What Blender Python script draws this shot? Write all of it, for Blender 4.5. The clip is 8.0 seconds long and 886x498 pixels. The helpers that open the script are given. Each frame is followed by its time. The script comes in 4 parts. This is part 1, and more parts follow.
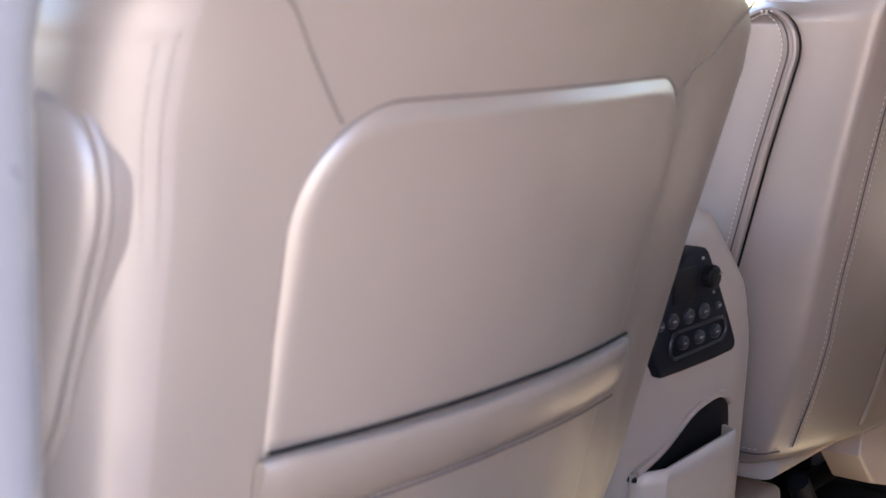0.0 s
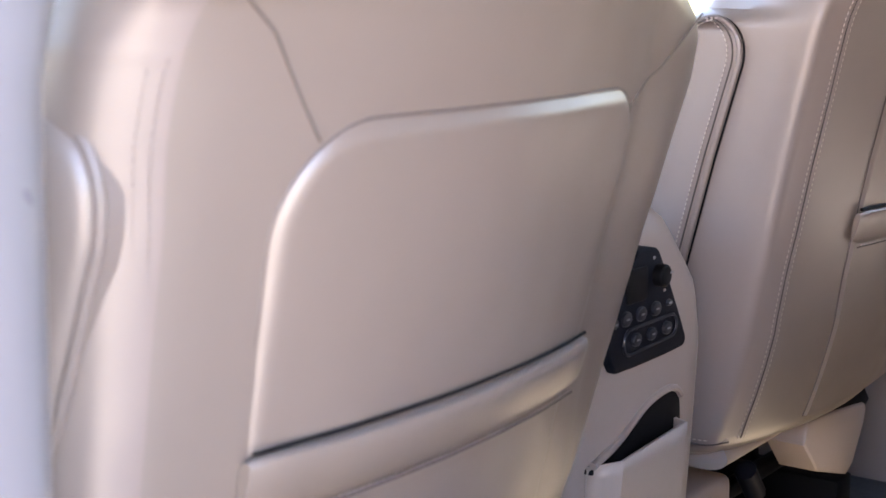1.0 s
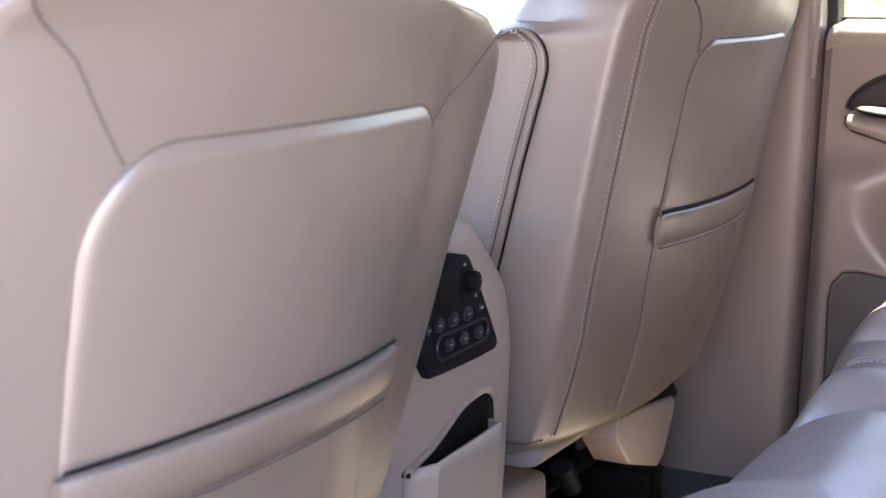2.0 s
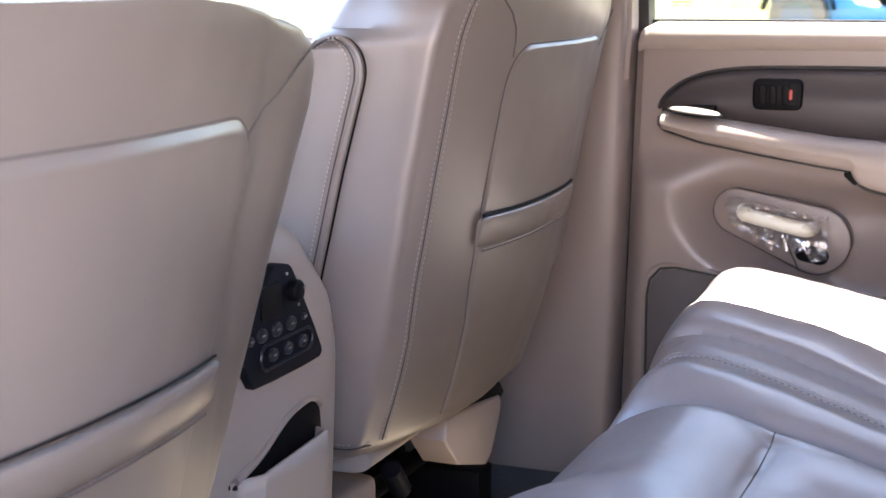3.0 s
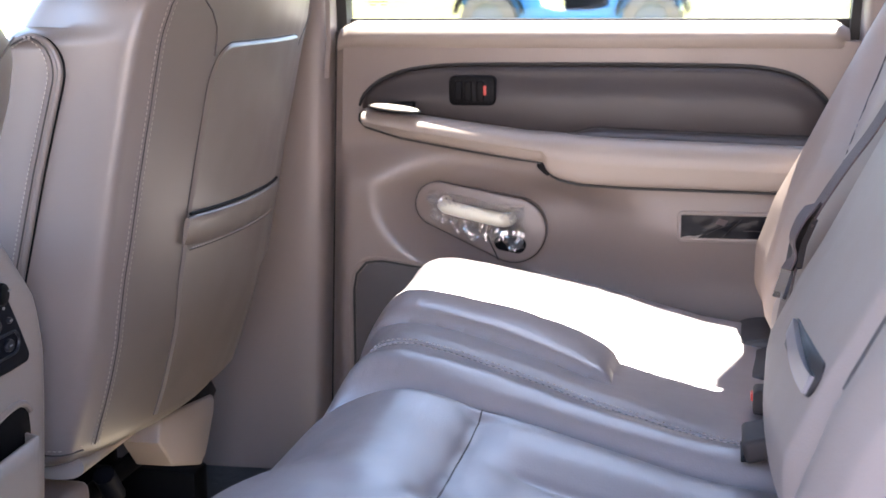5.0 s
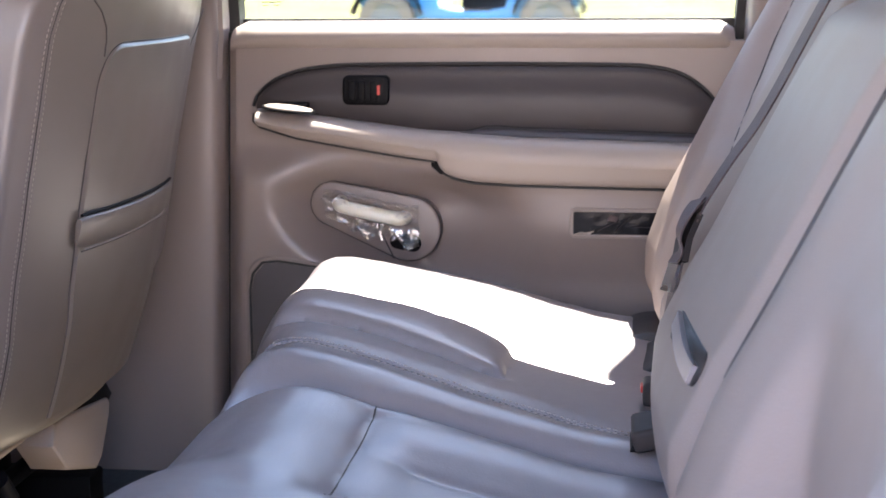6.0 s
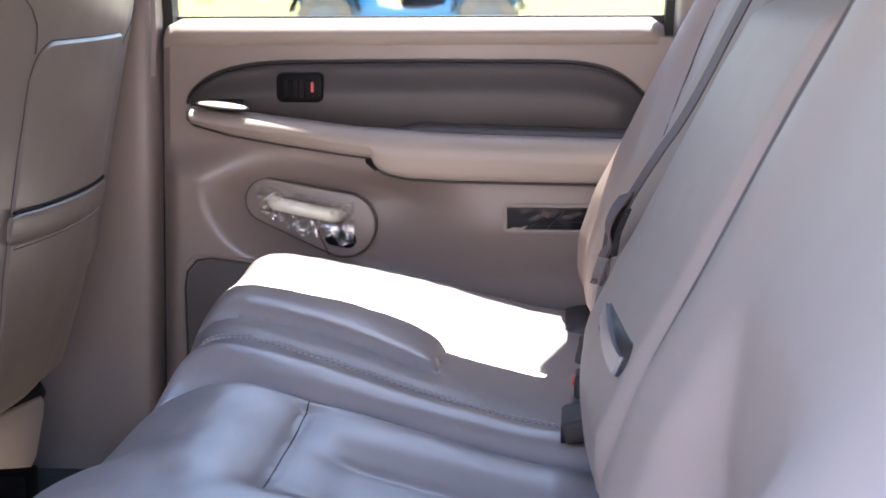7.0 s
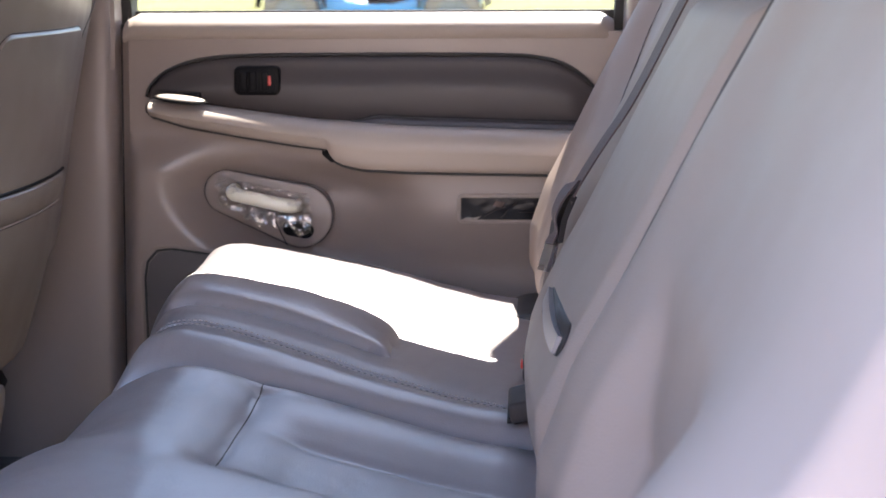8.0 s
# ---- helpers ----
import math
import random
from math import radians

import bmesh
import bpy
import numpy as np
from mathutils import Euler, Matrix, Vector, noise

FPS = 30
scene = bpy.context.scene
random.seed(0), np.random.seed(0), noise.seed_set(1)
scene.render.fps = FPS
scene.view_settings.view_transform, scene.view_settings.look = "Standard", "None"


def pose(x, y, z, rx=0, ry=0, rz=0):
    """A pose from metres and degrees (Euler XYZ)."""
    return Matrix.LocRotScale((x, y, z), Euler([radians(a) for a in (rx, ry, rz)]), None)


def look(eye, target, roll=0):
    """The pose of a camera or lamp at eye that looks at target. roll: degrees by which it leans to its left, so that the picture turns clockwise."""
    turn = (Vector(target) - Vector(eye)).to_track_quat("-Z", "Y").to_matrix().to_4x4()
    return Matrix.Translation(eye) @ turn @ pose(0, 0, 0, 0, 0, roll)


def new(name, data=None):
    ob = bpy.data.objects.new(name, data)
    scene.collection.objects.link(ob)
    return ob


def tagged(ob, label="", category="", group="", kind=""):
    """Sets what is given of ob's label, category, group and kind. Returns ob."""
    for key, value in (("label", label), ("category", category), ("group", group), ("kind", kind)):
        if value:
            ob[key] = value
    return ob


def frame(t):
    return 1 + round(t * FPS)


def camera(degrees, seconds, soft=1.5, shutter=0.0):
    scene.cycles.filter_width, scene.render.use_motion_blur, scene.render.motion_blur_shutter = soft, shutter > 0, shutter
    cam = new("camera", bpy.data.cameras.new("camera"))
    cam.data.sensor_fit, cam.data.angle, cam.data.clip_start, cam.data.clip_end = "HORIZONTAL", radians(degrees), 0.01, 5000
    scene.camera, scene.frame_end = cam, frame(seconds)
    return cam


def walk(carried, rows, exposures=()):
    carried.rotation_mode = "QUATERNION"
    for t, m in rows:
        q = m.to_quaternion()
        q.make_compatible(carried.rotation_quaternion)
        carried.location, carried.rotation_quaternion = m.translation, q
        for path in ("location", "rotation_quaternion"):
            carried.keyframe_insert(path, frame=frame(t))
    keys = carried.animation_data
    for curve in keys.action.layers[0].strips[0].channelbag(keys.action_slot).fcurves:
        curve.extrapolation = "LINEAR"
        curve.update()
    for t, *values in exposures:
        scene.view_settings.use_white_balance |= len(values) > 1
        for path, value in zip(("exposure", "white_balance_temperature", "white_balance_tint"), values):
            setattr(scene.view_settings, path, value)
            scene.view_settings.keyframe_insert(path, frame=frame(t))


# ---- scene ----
cam = camera(33.43, 8.0)
PATH = [
    (0, look((0.4732, -1.0789, 0.7121), (-0.4385, 0.0826, 0.4480), 0.47)),
    (0.5, look((0.4745, -1.0980, 0.7159), (-0.4272, 0.0710, 0.4509), 0.39)),
    (1, look((0.4850, -1.1168, 0.7253), (-0.3807, 0.0784, 0.4568), 0.13)),
    (1.5, look((0.4988, -1.1306, 0.7310), (-0.2979, 0.1119, 0.4640), 0.10)),
    (3, look((0.5171, -1.1297, 0.7460), (-0.0470, 0.2339, 0.4768), -0.31)),
    (3.5, look((0.5123, -1.1363, 0.7442), (0.0235, 0.2564, 0.4767), -0.34)),
    (4, look((0.5137, -1.1445, 0.7453), (0.0966, 0.2712, 0.4774), -0.39)),
    (4.5, look((0.5161, -1.1494, 0.7437), (0.1698, 0.2853, 0.4760), -0.38)),
    (5, look((0.5209, -1.1555, 0.7395), (0.2430, 0.2944, 0.4737), -0.32)),
    (6.5, look((0.5369, -1.1726, 0.7388), (0.3906, 0.2961, 0.4719), -0.34)),
    (7, look((0.5417, -1.1805, 0.7393), (0.4218, 0.2904, 0.4708), -0.32)),
    (7.5, look((0.5454, -1.1969, 0.7368), (0.4464, 0.2755, 0.4683), -0.26)),
    (8, look((0.5619, -1.2210, 0.7381), (0.4747, 0.2514, 0.4654), -0.30)),
]
cam.data.dof.use_dof, cam.data.dof.focus_distance, cam.data.dof.aperture_fstop = True, 1.45, 12.0
walk(cam, PATH, exposures=[(0.0, 5.48, 7050, 18), (1.0, 5.54, 7050, 18), (1.5, 5.54, 7000, 18), (3.0, 5.54, 6680, 16), (3.5, 5.55, 6600, 15), (5.0, 5.47, 6420, 15), (6.5, 5.14, 6420, 16), (7.5, 5.04, 6440, 15), (8.0, 4.88, 6540, 16)])

# ---------------------------------------------------------------- light
SUN_DIR = Vector((0.225, 0.45, 1.0)).normalized()
world = bpy.data.worlds.new("world")
scene.world = world
world.use_nodes = True
wt = world.node_tree
sky = wt.nodes.new("ShaderNodeTexSky")
sky.sky_type, sky.sun_disc = "NISHITA", False
sky.air_density, sky.dust_density, sky.ozone_density = 1.0, 0.8, 1.0
sky.sun_elevation = math.asin(SUN_DIR.z)
sky.sun_rotation = math.atan2(SUN_DIR.x, SUN_DIR.y)
wt.links.new(sky.outputs[0], wt.nodes["Background"].inputs[0])
wt.nodes["Background"].inputs[1].default_value = 0.095
sun = new("sun", bpy.data.lights.new("sun", "SUN"))
sun.data.energy, sun.data.angle, sun.data.color = 5.0, radians(0.5), (1.0, 0.97, 0.88)
sun.matrix_world = look(SUN_DIR * 20, (0, 0, 0))


# ---------------------------------------------------------------- materials
def material(name, colour, rough=0.5, metal=0.0, vary=0.12, scale=6.0, grain=400.0, bump=0.15, spec=0.5, coat=0.0, cell=False, rvary=0.08, wrinkle=0.0):
    """A surface with a broad stain layer, a fine grain and a small relief."""
    m = bpy.data.materials.new(name)
    m.use_nodes = True
    nt = m.node_tree
    b = nt.nodes["Principled BSDF"]
    tc = nt.nodes.new("ShaderNodeTexCoord")
    big = nt.nodes.new("ShaderNodeTexNoise")
    big.inputs["Scale"].default_value, big.inputs["Detail"].default_value = scale, 5.0
    nt.links.new(tc.outputs["Object"], big.inputs["Vector"])
    ramp = nt.nodes.new("ShaderNodeMix")
    ramp.data_type = "RGBA"
    ramp.inputs[6].default_value = (*[c * (1 - vary) for c in colour], 1)
    ramp.inputs[7].default_value = (*[min(1, c * (1 + vary)) for c in colour], 1)
    nt.links.new(big.outputs[0], ramp.inputs[0])
    nt.links.new(ramp.outputs[2], b.inputs["Base Color"])
    fine = nt.nodes.new("ShaderNodeTexVoronoi" if cell else "ShaderNodeTexNoise")
    fine.inputs["Scale"].default_value = grain
    nt.links.new(tc.outputs["Object"], fine.inputs["Vector"])
    bp = nt.nodes.new("ShaderNodeBump")
    bp.inputs["Strength"].default_value, bp.inputs["Distance"].default_value = bump, 0.001
    nt.links.new(fine.outputs[0], bp.inputs["Height"])
    wave = nt.nodes.new("ShaderNodeTexNoise")
    wave.inputs["Scale"].default_value, wave.inputs["Detail"].default_value = scale * 4, 3.0
    nt.links.new(tc.outputs["Object"], wave.inputs["Vector"])
    bp2 = nt.nodes.new("ShaderNodeBump")
    bp2.inputs["Strength"].default_value, bp2.inputs["Distance"].default_value = min(1.0, bump), 0.003
    nt.links.new(wave.outputs[0], bp2.inputs["Height"])
    nt.links.new(bp.outputs[0], bp2.inputs["Normal"])
    nt.links.new(bp2.outputs[0], b.inputs["Normal"])
    if wrinkle:
        # short creases that run across the seat
        mp, cr, bp3 = nt.nodes.new("ShaderNodeMapping"), nt.nodes.new("ShaderNodeTexNoise"), nt.nodes.new("ShaderNodeBump")
        mp.inputs["Scale"].default_value = (2.2, 0.7, 1.0)
        cr.inputs["Scale"].default_value, cr.inputs["Detail"].default_value, cr.inputs["Distortion"].default_value = 38.0, 4.0, 1.6
        bp3.inputs["Strength"].default_value, bp3.inputs["Distance"].default_value = wrinkle, 0.002
        nt.links.new(tc.outputs["Object"], mp.inputs["Vector"])
        nt.links.new(mp.outputs[0], cr.inputs["Vector"])
        nt.links.new(cr.outputs[0], bp3.inputs["Height"])
        nt.links.new(bp2.outputs[0], bp3.inputs["Normal"])
        nt.links.new(bp3.outputs[0], b.inputs["Normal"])
    mr = nt.nodes.new("ShaderNodeMapRange")
    mr.inputs["To Min"].default_value, mr.inputs["To Max"].default_value = max(0.02, rough - rvary), min(1, rough + rvary)
    nt.links.new(wave.outputs[0], mr.inputs["Value"])
    nt.links.new(mr.outputs[0], b.inputs["Roughness"])
    b.inputs["Metallic"].default_value = metal
    b.inputs["Specular IOR Level"].default_value = spec
    b.inputs["Coat Weight"].default_value = coat
    return m


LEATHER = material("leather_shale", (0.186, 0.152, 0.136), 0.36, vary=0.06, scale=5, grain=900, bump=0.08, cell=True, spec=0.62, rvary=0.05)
# seat-back shade is partly put into this darker vinyl colour
VINYL = material("vinyl_back_shaded", (0.148, 0.120, 0.101), 0.36, vary=0.06, scale=5, grain=900, bump=0.08, cell=True, rvary=0.04, spec=0.85)
# warm shale leather; the blue cast of sky light is mixed into the base
LEATHER_REAR = material("leather_rear_sky_tint", (0.218, 0.193, 0.198), 0.33, vary=0.07, scale=7, grain=520, bump=0.09, cell=True, spec=1.0, rvary=0.04, wrinkle=0.08)
# same leather, base lightened and warmed for the bounce light on the backrests
LEATHER_BACK = material("leather_matt_warm_lit", (0.265, 0.206, 0.178), 0.60, vary=0.07, scale=6, grain=600, bump=0.14, cell=True, spec=0.25)
SEAM = material("leather_seam", (0.055, 0.044, 0.040), 0.65)
SEAM_SOFT = material("leather_seam_pale", (0.095, 0.078, 0.070), 0.5)
THREAD = material("thread", (0.33, 0.285, 0.255), 0.8)
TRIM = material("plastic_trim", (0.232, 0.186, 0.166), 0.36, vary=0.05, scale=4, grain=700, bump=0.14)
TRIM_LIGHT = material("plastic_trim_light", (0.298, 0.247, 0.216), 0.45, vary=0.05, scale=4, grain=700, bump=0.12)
INSERT = material("vinyl_insert", (0.052, 0.043, 0.042), 0.46, vary=0.06, scale=5, grain=700, bump=0.15, cell=True, spec=0.42, rvary=0.05)
BEZEL = material("plastic_taupe", (0.032, 0.027, 0.026), 0.55, grain=700, bump=0.1, spec=0.25)
BLACK = material("plastic_black", (0.004, 0.004, 0.005), 0.5, grain=700, bump=0.05, spec=0.1)
GLOSS = material("gloss_black", (0.006, 0.006, 0.008), 0.22, vary=0.2, bump=0.02, spec=0.12, rvary=0.04)
CHARCOAL = material("plastic_charcoal", (0.006, 0.007, 0.011), 0.6, grain=900, bump=0.1, spec=0.10)
BUTTON = material("button_grey", (0.012, 0.013, 0.018), 0.4, grain=900, bump=0.05, spec=0.3)
RUBBER = material("rubber", (0.01, 0.01, 0.01), 0.6)
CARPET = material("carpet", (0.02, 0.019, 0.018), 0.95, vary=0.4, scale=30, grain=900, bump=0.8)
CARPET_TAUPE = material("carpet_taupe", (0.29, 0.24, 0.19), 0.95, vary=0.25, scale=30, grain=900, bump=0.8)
HEADLINER = material("headliner", (0.17, 0.153, 0.140), 0.9, grain=900, bump=0.2)
WEB = material("belt_webbing", (0.075, 0.048, 0.045), 0.7, grain=900, bump=0.35)
BUCKLE = material("plastic_buckle", (0.040, 0.032, 0.030), 0.6, grain=700, bump=0.1, spec=0.2)
GREY = material("plastic_grey", (0.020, 0.019, 0.021), 0.5, grain=700, bump=0.1)
RED = material("red_button", (0.55, 0.045, 0.03), 0.4)
CREAM = material("cream_plastic", (0.84, 0.80, 0.66), 0.35)
PAINT = material("pale_paint", (0.130, 0.126, 0.135), 0.3, vary=0.03, bump=0.02, coat=0.6)
SILVER = material("satin_metal", (0.75, 0.75, 0.74), 0.3, metal=1.0)
MARK = material("white_print", (0.20, 0.20, 0.21), 0.5)
BLUE = material("blue_panel", (0.09, 0.44, 0.95), 0.3, vary=0.08, bump=0.03, coat=0.5)
TYRE = material("tyre_dusty", (0.30, 0.245, 0.21), 0.9, vary=0.3, grain=80)
HUB = material("wheel_grey", (0.28, 0.29, 0.34), 0.5)
GRASS = material("grass", (0.135, 0.137, 0.058), 0.95, spec=0.05, vary=0.45, scale=0.35, grain=30, bump=0.8)
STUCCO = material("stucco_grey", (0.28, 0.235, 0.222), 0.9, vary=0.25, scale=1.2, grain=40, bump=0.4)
CONCRETE = material("concrete", (0.11, 0.10, 0.092), 0.9, vary=0.2, scale=0.8, grain=60, bump=0.4)


def speaker_cloth():
    m = material("speaker_mesh", (0.05, 0.043, 0.043), 0.6)
    nt = m.node_tree
    b = nt.nodes["Principled BSDF"]
    tc = nt.nodes.new("ShaderNodeTexCoord")
    v = nt.nodes.new("ShaderNodeTexVoronoi")
    v.inputs["Scale"].default_value, v.inputs["Randomness"].default_value = 430, 0.0
    nt.links.new(tc.outputs["Object"], v.inputs["Vector"])
    mix = nt.nodes.new("ShaderNodeMix")
    mix.data_type = "RGBA"
    mix.inputs[6].default_value, mix.inputs[7].default_value = (0.004, 0.004, 0.004, 1), (0.085, 0.073, 0.072, 1)
    mr = nt.nodes.new("ShaderNodeMapRange")
    mr.inputs["From Min"].default_value, mr.inputs["From Max"].default_value = 0.3, 0.5
    nt.links.new(v.outputs["Distance"], mr.inputs["Value"])
    nt.links.new(mr.outputs[0], mix.inputs[0])
    nt.links.new(mix.outputs[2], b.inputs["Base Color"])
    return m


MESHCLOTH = speaker_cloth()


def glassy(name, colour, alpha, rough):
    """Thin clear sheet: mostly lets light straight through, with a gloss over it."""
    m = bpy.data.materials.new(name)
    m.use_nodes = True
    nt = m.node_tree
    nt.nodes.remove(nt.nodes["Principled BSDF"])
    tr, gl, mx = (nt.nodes.new("ShaderNode" + k) for k in ("BsdfTransparent", "BsdfGlossy", "MixShader"))
    tr.inputs[0].default_value = (*colour, 1)
    gl.inputs["Roughness"].default_value = rough
    mx.inputs[0].default_value = 0.035 + alpha
    nt.links.new(tr.outputs[0], mx.inputs[1])
    nt.links.new(gl.outputs[0], mx.inputs[2])
    nt.links.new(mx.outputs[0], nt.nodes["Material Output"].inputs[0])
    return m


GLASS = glassy("window_glass", (0.45, 0.454, 0.445), 0.0, 0.02)
TINT = glassy("privacy_glass", (0.16, 0.165, 0.16), 0.0, 0.02)


def crinkled_film():
    """Clear film: a hard gloss over a nearly clear, faintly milky sheet."""
    m = bpy.data.materials.new("plastic_film")
    m.use_nodes = True
    nt = m.node_tree
    b = nt.nodes["Principled BSDF"]
    b.inputs["Base Color"].default_value, b.inputs["Roughness"].default_value = (0.80, 0.80, 0.79, 1), 0.07
    b.inputs["Specular IOR Level"].default_value = 1.0
    tr, mx, gl, ad = (nt.nodes.new("ShaderNode" + k) for k in ("BsdfTransparent", "MixShader", "BsdfGlossy", "MixShader"))
    tr.inputs[0].default_value = (0.99, 0.99, 0.985, 1)
    gl.inputs["Roughness"].default_value = 0.06
    tc, n, mr = nt.nodes.new("ShaderNodeTexCoord"), nt.nodes.new("ShaderNodeTexNoise"), nt.nodes.new("ShaderNodeMapRange")
    n.inputs["Scale"].default_value, n.inputs["Detail"].default_value, n.inputs["Distortion"].default_value = 60, 3, 1.8
    mr.inputs["From Min"].default_value, mr.inputs["From Max"].default_value, mr.inputs["To Min"].default_value, mr.inputs["To Max"].default_value = 0.54, 0.68, 0.0, 0.32
    nt.links.new(tc.outputs["Object"], n.inputs["Vector"])
    nt.links.new(n.outputs[0], mr.inputs["Value"])
    nt.links.new(mr.outputs[0], mx.inputs[0])
    nt.links.new(tr.outputs[0], mx.inputs[1])
    nt.links.new(b.outputs[0], mx.inputs[2])
    ad.inputs[0].default_value = 0.16
    nt.links.new(mx.outputs[0], ad.inputs[1])
    nt.links.new(gl.outputs[0], ad.inputs[2])
    nt.links.new(ad.outputs[0], nt.nodes["Material Output"].inputs[0])
    return m


FILM = crinkled_film()


# ---------------------------------------------------------------- mesh helpers
def finish(name, bm, mat, parent=None, label="", angle=40.0):
    bmesh.ops.recalc_face_normals(bm, faces=bm.faces)
    me = bpy.data.meshes.new(name)
    bm.to_mesh(me)
    bm.free()
    me.materials.append(mat)
    for p in me.polygons:
        p.use_smooth = True
    me.set_sharp_from_angle(angle=radians(angle))
    ob = new(name, me)
    if parent is not None:
        ob.parent = parent
    if label:
        ob["label"] = label
    return ob


def part(name, bm, mat, parent, label=""):
    return finish(name, bm, mat, parent, label)


def thing(name, label, category, group="", kind=""):
    return tagged(new(name), label, category, group, kind)


def quads(bm, rows, closed_u=False, closed_v=False, caps=False):
    """A skin over rows of points; closed_u joins the ends of each row."""
    vs = [[bm.verts.new(p) for p in r] for r in rows]
    n, m = len(vs), len(vs[0])
    for i in range(n if closed_v else n - 1):
        for j in range(m if closed_u else m - 1):
            bm.faces.new((vs[i][j], vs[i][(j + 1) % m], vs[(i + 1) % n][(j + 1) % m], vs[(i + 1) % n][j]))
    if caps:
        bm.faces.new(vs[0][::-1])
        bm.faces.new(vs[-1])
    return bm


def chaikin(pts, n=2, closed=True):
    pts = [Vector(p) for p in pts]
    for _ in range(n):
        out = [] if closed else [pts[0]]
        for i in range(len(pts) if closed else len(pts) - 1):
            a, b = pts[i], pts[(i + 1) % len(pts)]
            out += [a.lerp(b, 0.25), a.lerp(b, 0.75)]
        pts = out if closed else out + [pts[-1]]
    return pts


def tube(pts, r, n=8, bm=None, flat=1.0, up=(0, 0, 1)):
    """A tube of radius r along pts; flat squeezes it across up."""
    bm = bm or bmesh.new()
    pts = [Vector(p) for p in pts]
    rows = []
    for i, p in enumerate(pts):
        d = (pts[min(i + 1, len(pts) - 1)] - pts[max(i - 1, 0)]).normalized()
        a = d.cross(Vector(up))
        a = a.normalized() if a.length > 1e-4 else d.orthogonal().normalized()
        b = a.cross(d).normalized()
        rows.append([p + a * math.cos(t) * r * flat + b * math.sin(t) * r for t in [2 * math.pi * k / n for k in range(n)]])
    return quads(bm, rows, closed_u=True, caps=True)


def ribbon(pts, side, width, thick, bm=None):
    """A flat strap along pts, width along the vector side."""
    bm = bm or bmesh.new()
    pts = [Vector(p) for p in pts]
    rows = []
    for i, p in enumerate(pts):
        d = (pts[min(i + 1, len(pts) - 1)] - pts[max(i - 1, 0)]).normalized()
        s = Vector(side) - d * d.dot(Vector(side))
        s = s.normalized() * width / 2
        n = d.cross(s).normalized() * thick / 2
        rows.append([p - s + n, p - s * 0.96 + n * 1.6, p + s * 0.96 + n * 1.6, p + s + n, p + s - n, p - s - n])
    return quads(bm, rows, closed_u=True, caps=True)


def block(bm, x0, x1, y0, y1, z0, z1, bevel=0.0, seg=2):
    g = bmesh.ops.create_cube(bm, size=1)["verts"]
    for v in g:
        v.co = Vector(((x0 + x1) / 2 + v.co.x * (x1 - x0), (y0 + y1) / 2 + v.co.y * (y1 - y0), (z0 + z1) / 2 + v.co.z * (z1 - z0)))
    if bevel:
        es = list({e for v in g for e in v.link_edges})
        bmesh.ops.bevel(bm, geom=es, offset=bevel, segments=seg, affect="EDGES", profile=0.6)
    return bm


def slab(outline, y0, y1, bevel=0.003, seg=3, axis="y"):
    """A plate with the outline (x, z) between y0 (seen side) and y1, its seen rim rounded. axis x: the outline is (y, z)."""
    bm = bmesh.new()

    def place(p, d):
        return Vector((p[0], d, p[1])) if axis == "y" else Vector((d, p[0], p[1]))

    pts = [Vector(p) for p in outline]
    sgn = 1 if y1 > y0 else -1
    n = len(pts)
    area = sum(pts[i].x * pts[(i + 1) % n].y - pts[(i + 1) % n].x * pts[i].y for i in range(n))
    inward = [Vector((-(pts[(i + 1) % n] - pts[i - 1]).y, (pts[(i + 1) % n] - pts[i - 1]).x)).normalized() * (1 if area > 0 else -1) for i in range(n)]
    rows = [[place(p, y1) for p in pts]]
    for k in range(seg + 1):
        a = math.pi / 2 * k / seg
        inset, depth = bevel * (1 - math.cos(a)), bevel * (1 - math.sin(a))
        rows.append([place(p + q * inset, y0 + sgn * depth) for p, q in zip(pts, inward)])
    return quads(bm, rows, closed_u=True, caps=True)


def stitches(pts, length=0.0035, gap=0.0020, w=0.0009, bm=None):
    """A run of small thread stitches along pts."""
    bm = bm or bmesh.new()
    pts = [Vector(p) for p in pts]
    run = [0.0]
    for a, b in zip(pts, pts[1:]):
        run.append(run[-1] + (b - a).length)

    def at(s):
        for i in range(len(pts) - 1):
            if s <= run[i + 1]:
                return pts[i].lerp(pts[i + 1], (s - run[i]) / max(1e-9, run[i + 1] - run[i]))
        return pts[-1]

    s = 0.0
    while s + length < run[-1]:
        a, b = at(s), at(s + length)
        d = (b - a).normalized()
        u = d.orthogonal().normalized() * w
        v = d.cross(u).normalized() * w
        mid = (a + b) / 2
        r0 = [bm.verts.new(a + k * 0.5) for k in (u, v, -u, -v)]
        r1 = [bm.verts.new(mid + k * 1.2) for k in (u, v, -u, -v)]
        r2 = [bm.verts.new(b + k * 0.5) for k in (u, v, -u, -v)]
        for p, q in ((r0, r1), (r1, r2)):
            for j in range(4):
                bm.faces.new((p[j], p[(j + 1) % 4], q[(j + 1) % 4], q[j]))
        s += length + gap
    return bm


def smooth(a, b, x):
    t = max(0.0, min(1.0, (x - a) / (b - a)))
    return t * t * (3 - 2 * t)


def interp(x, xs, ys):
    return float(np.interp(x, xs, ys))


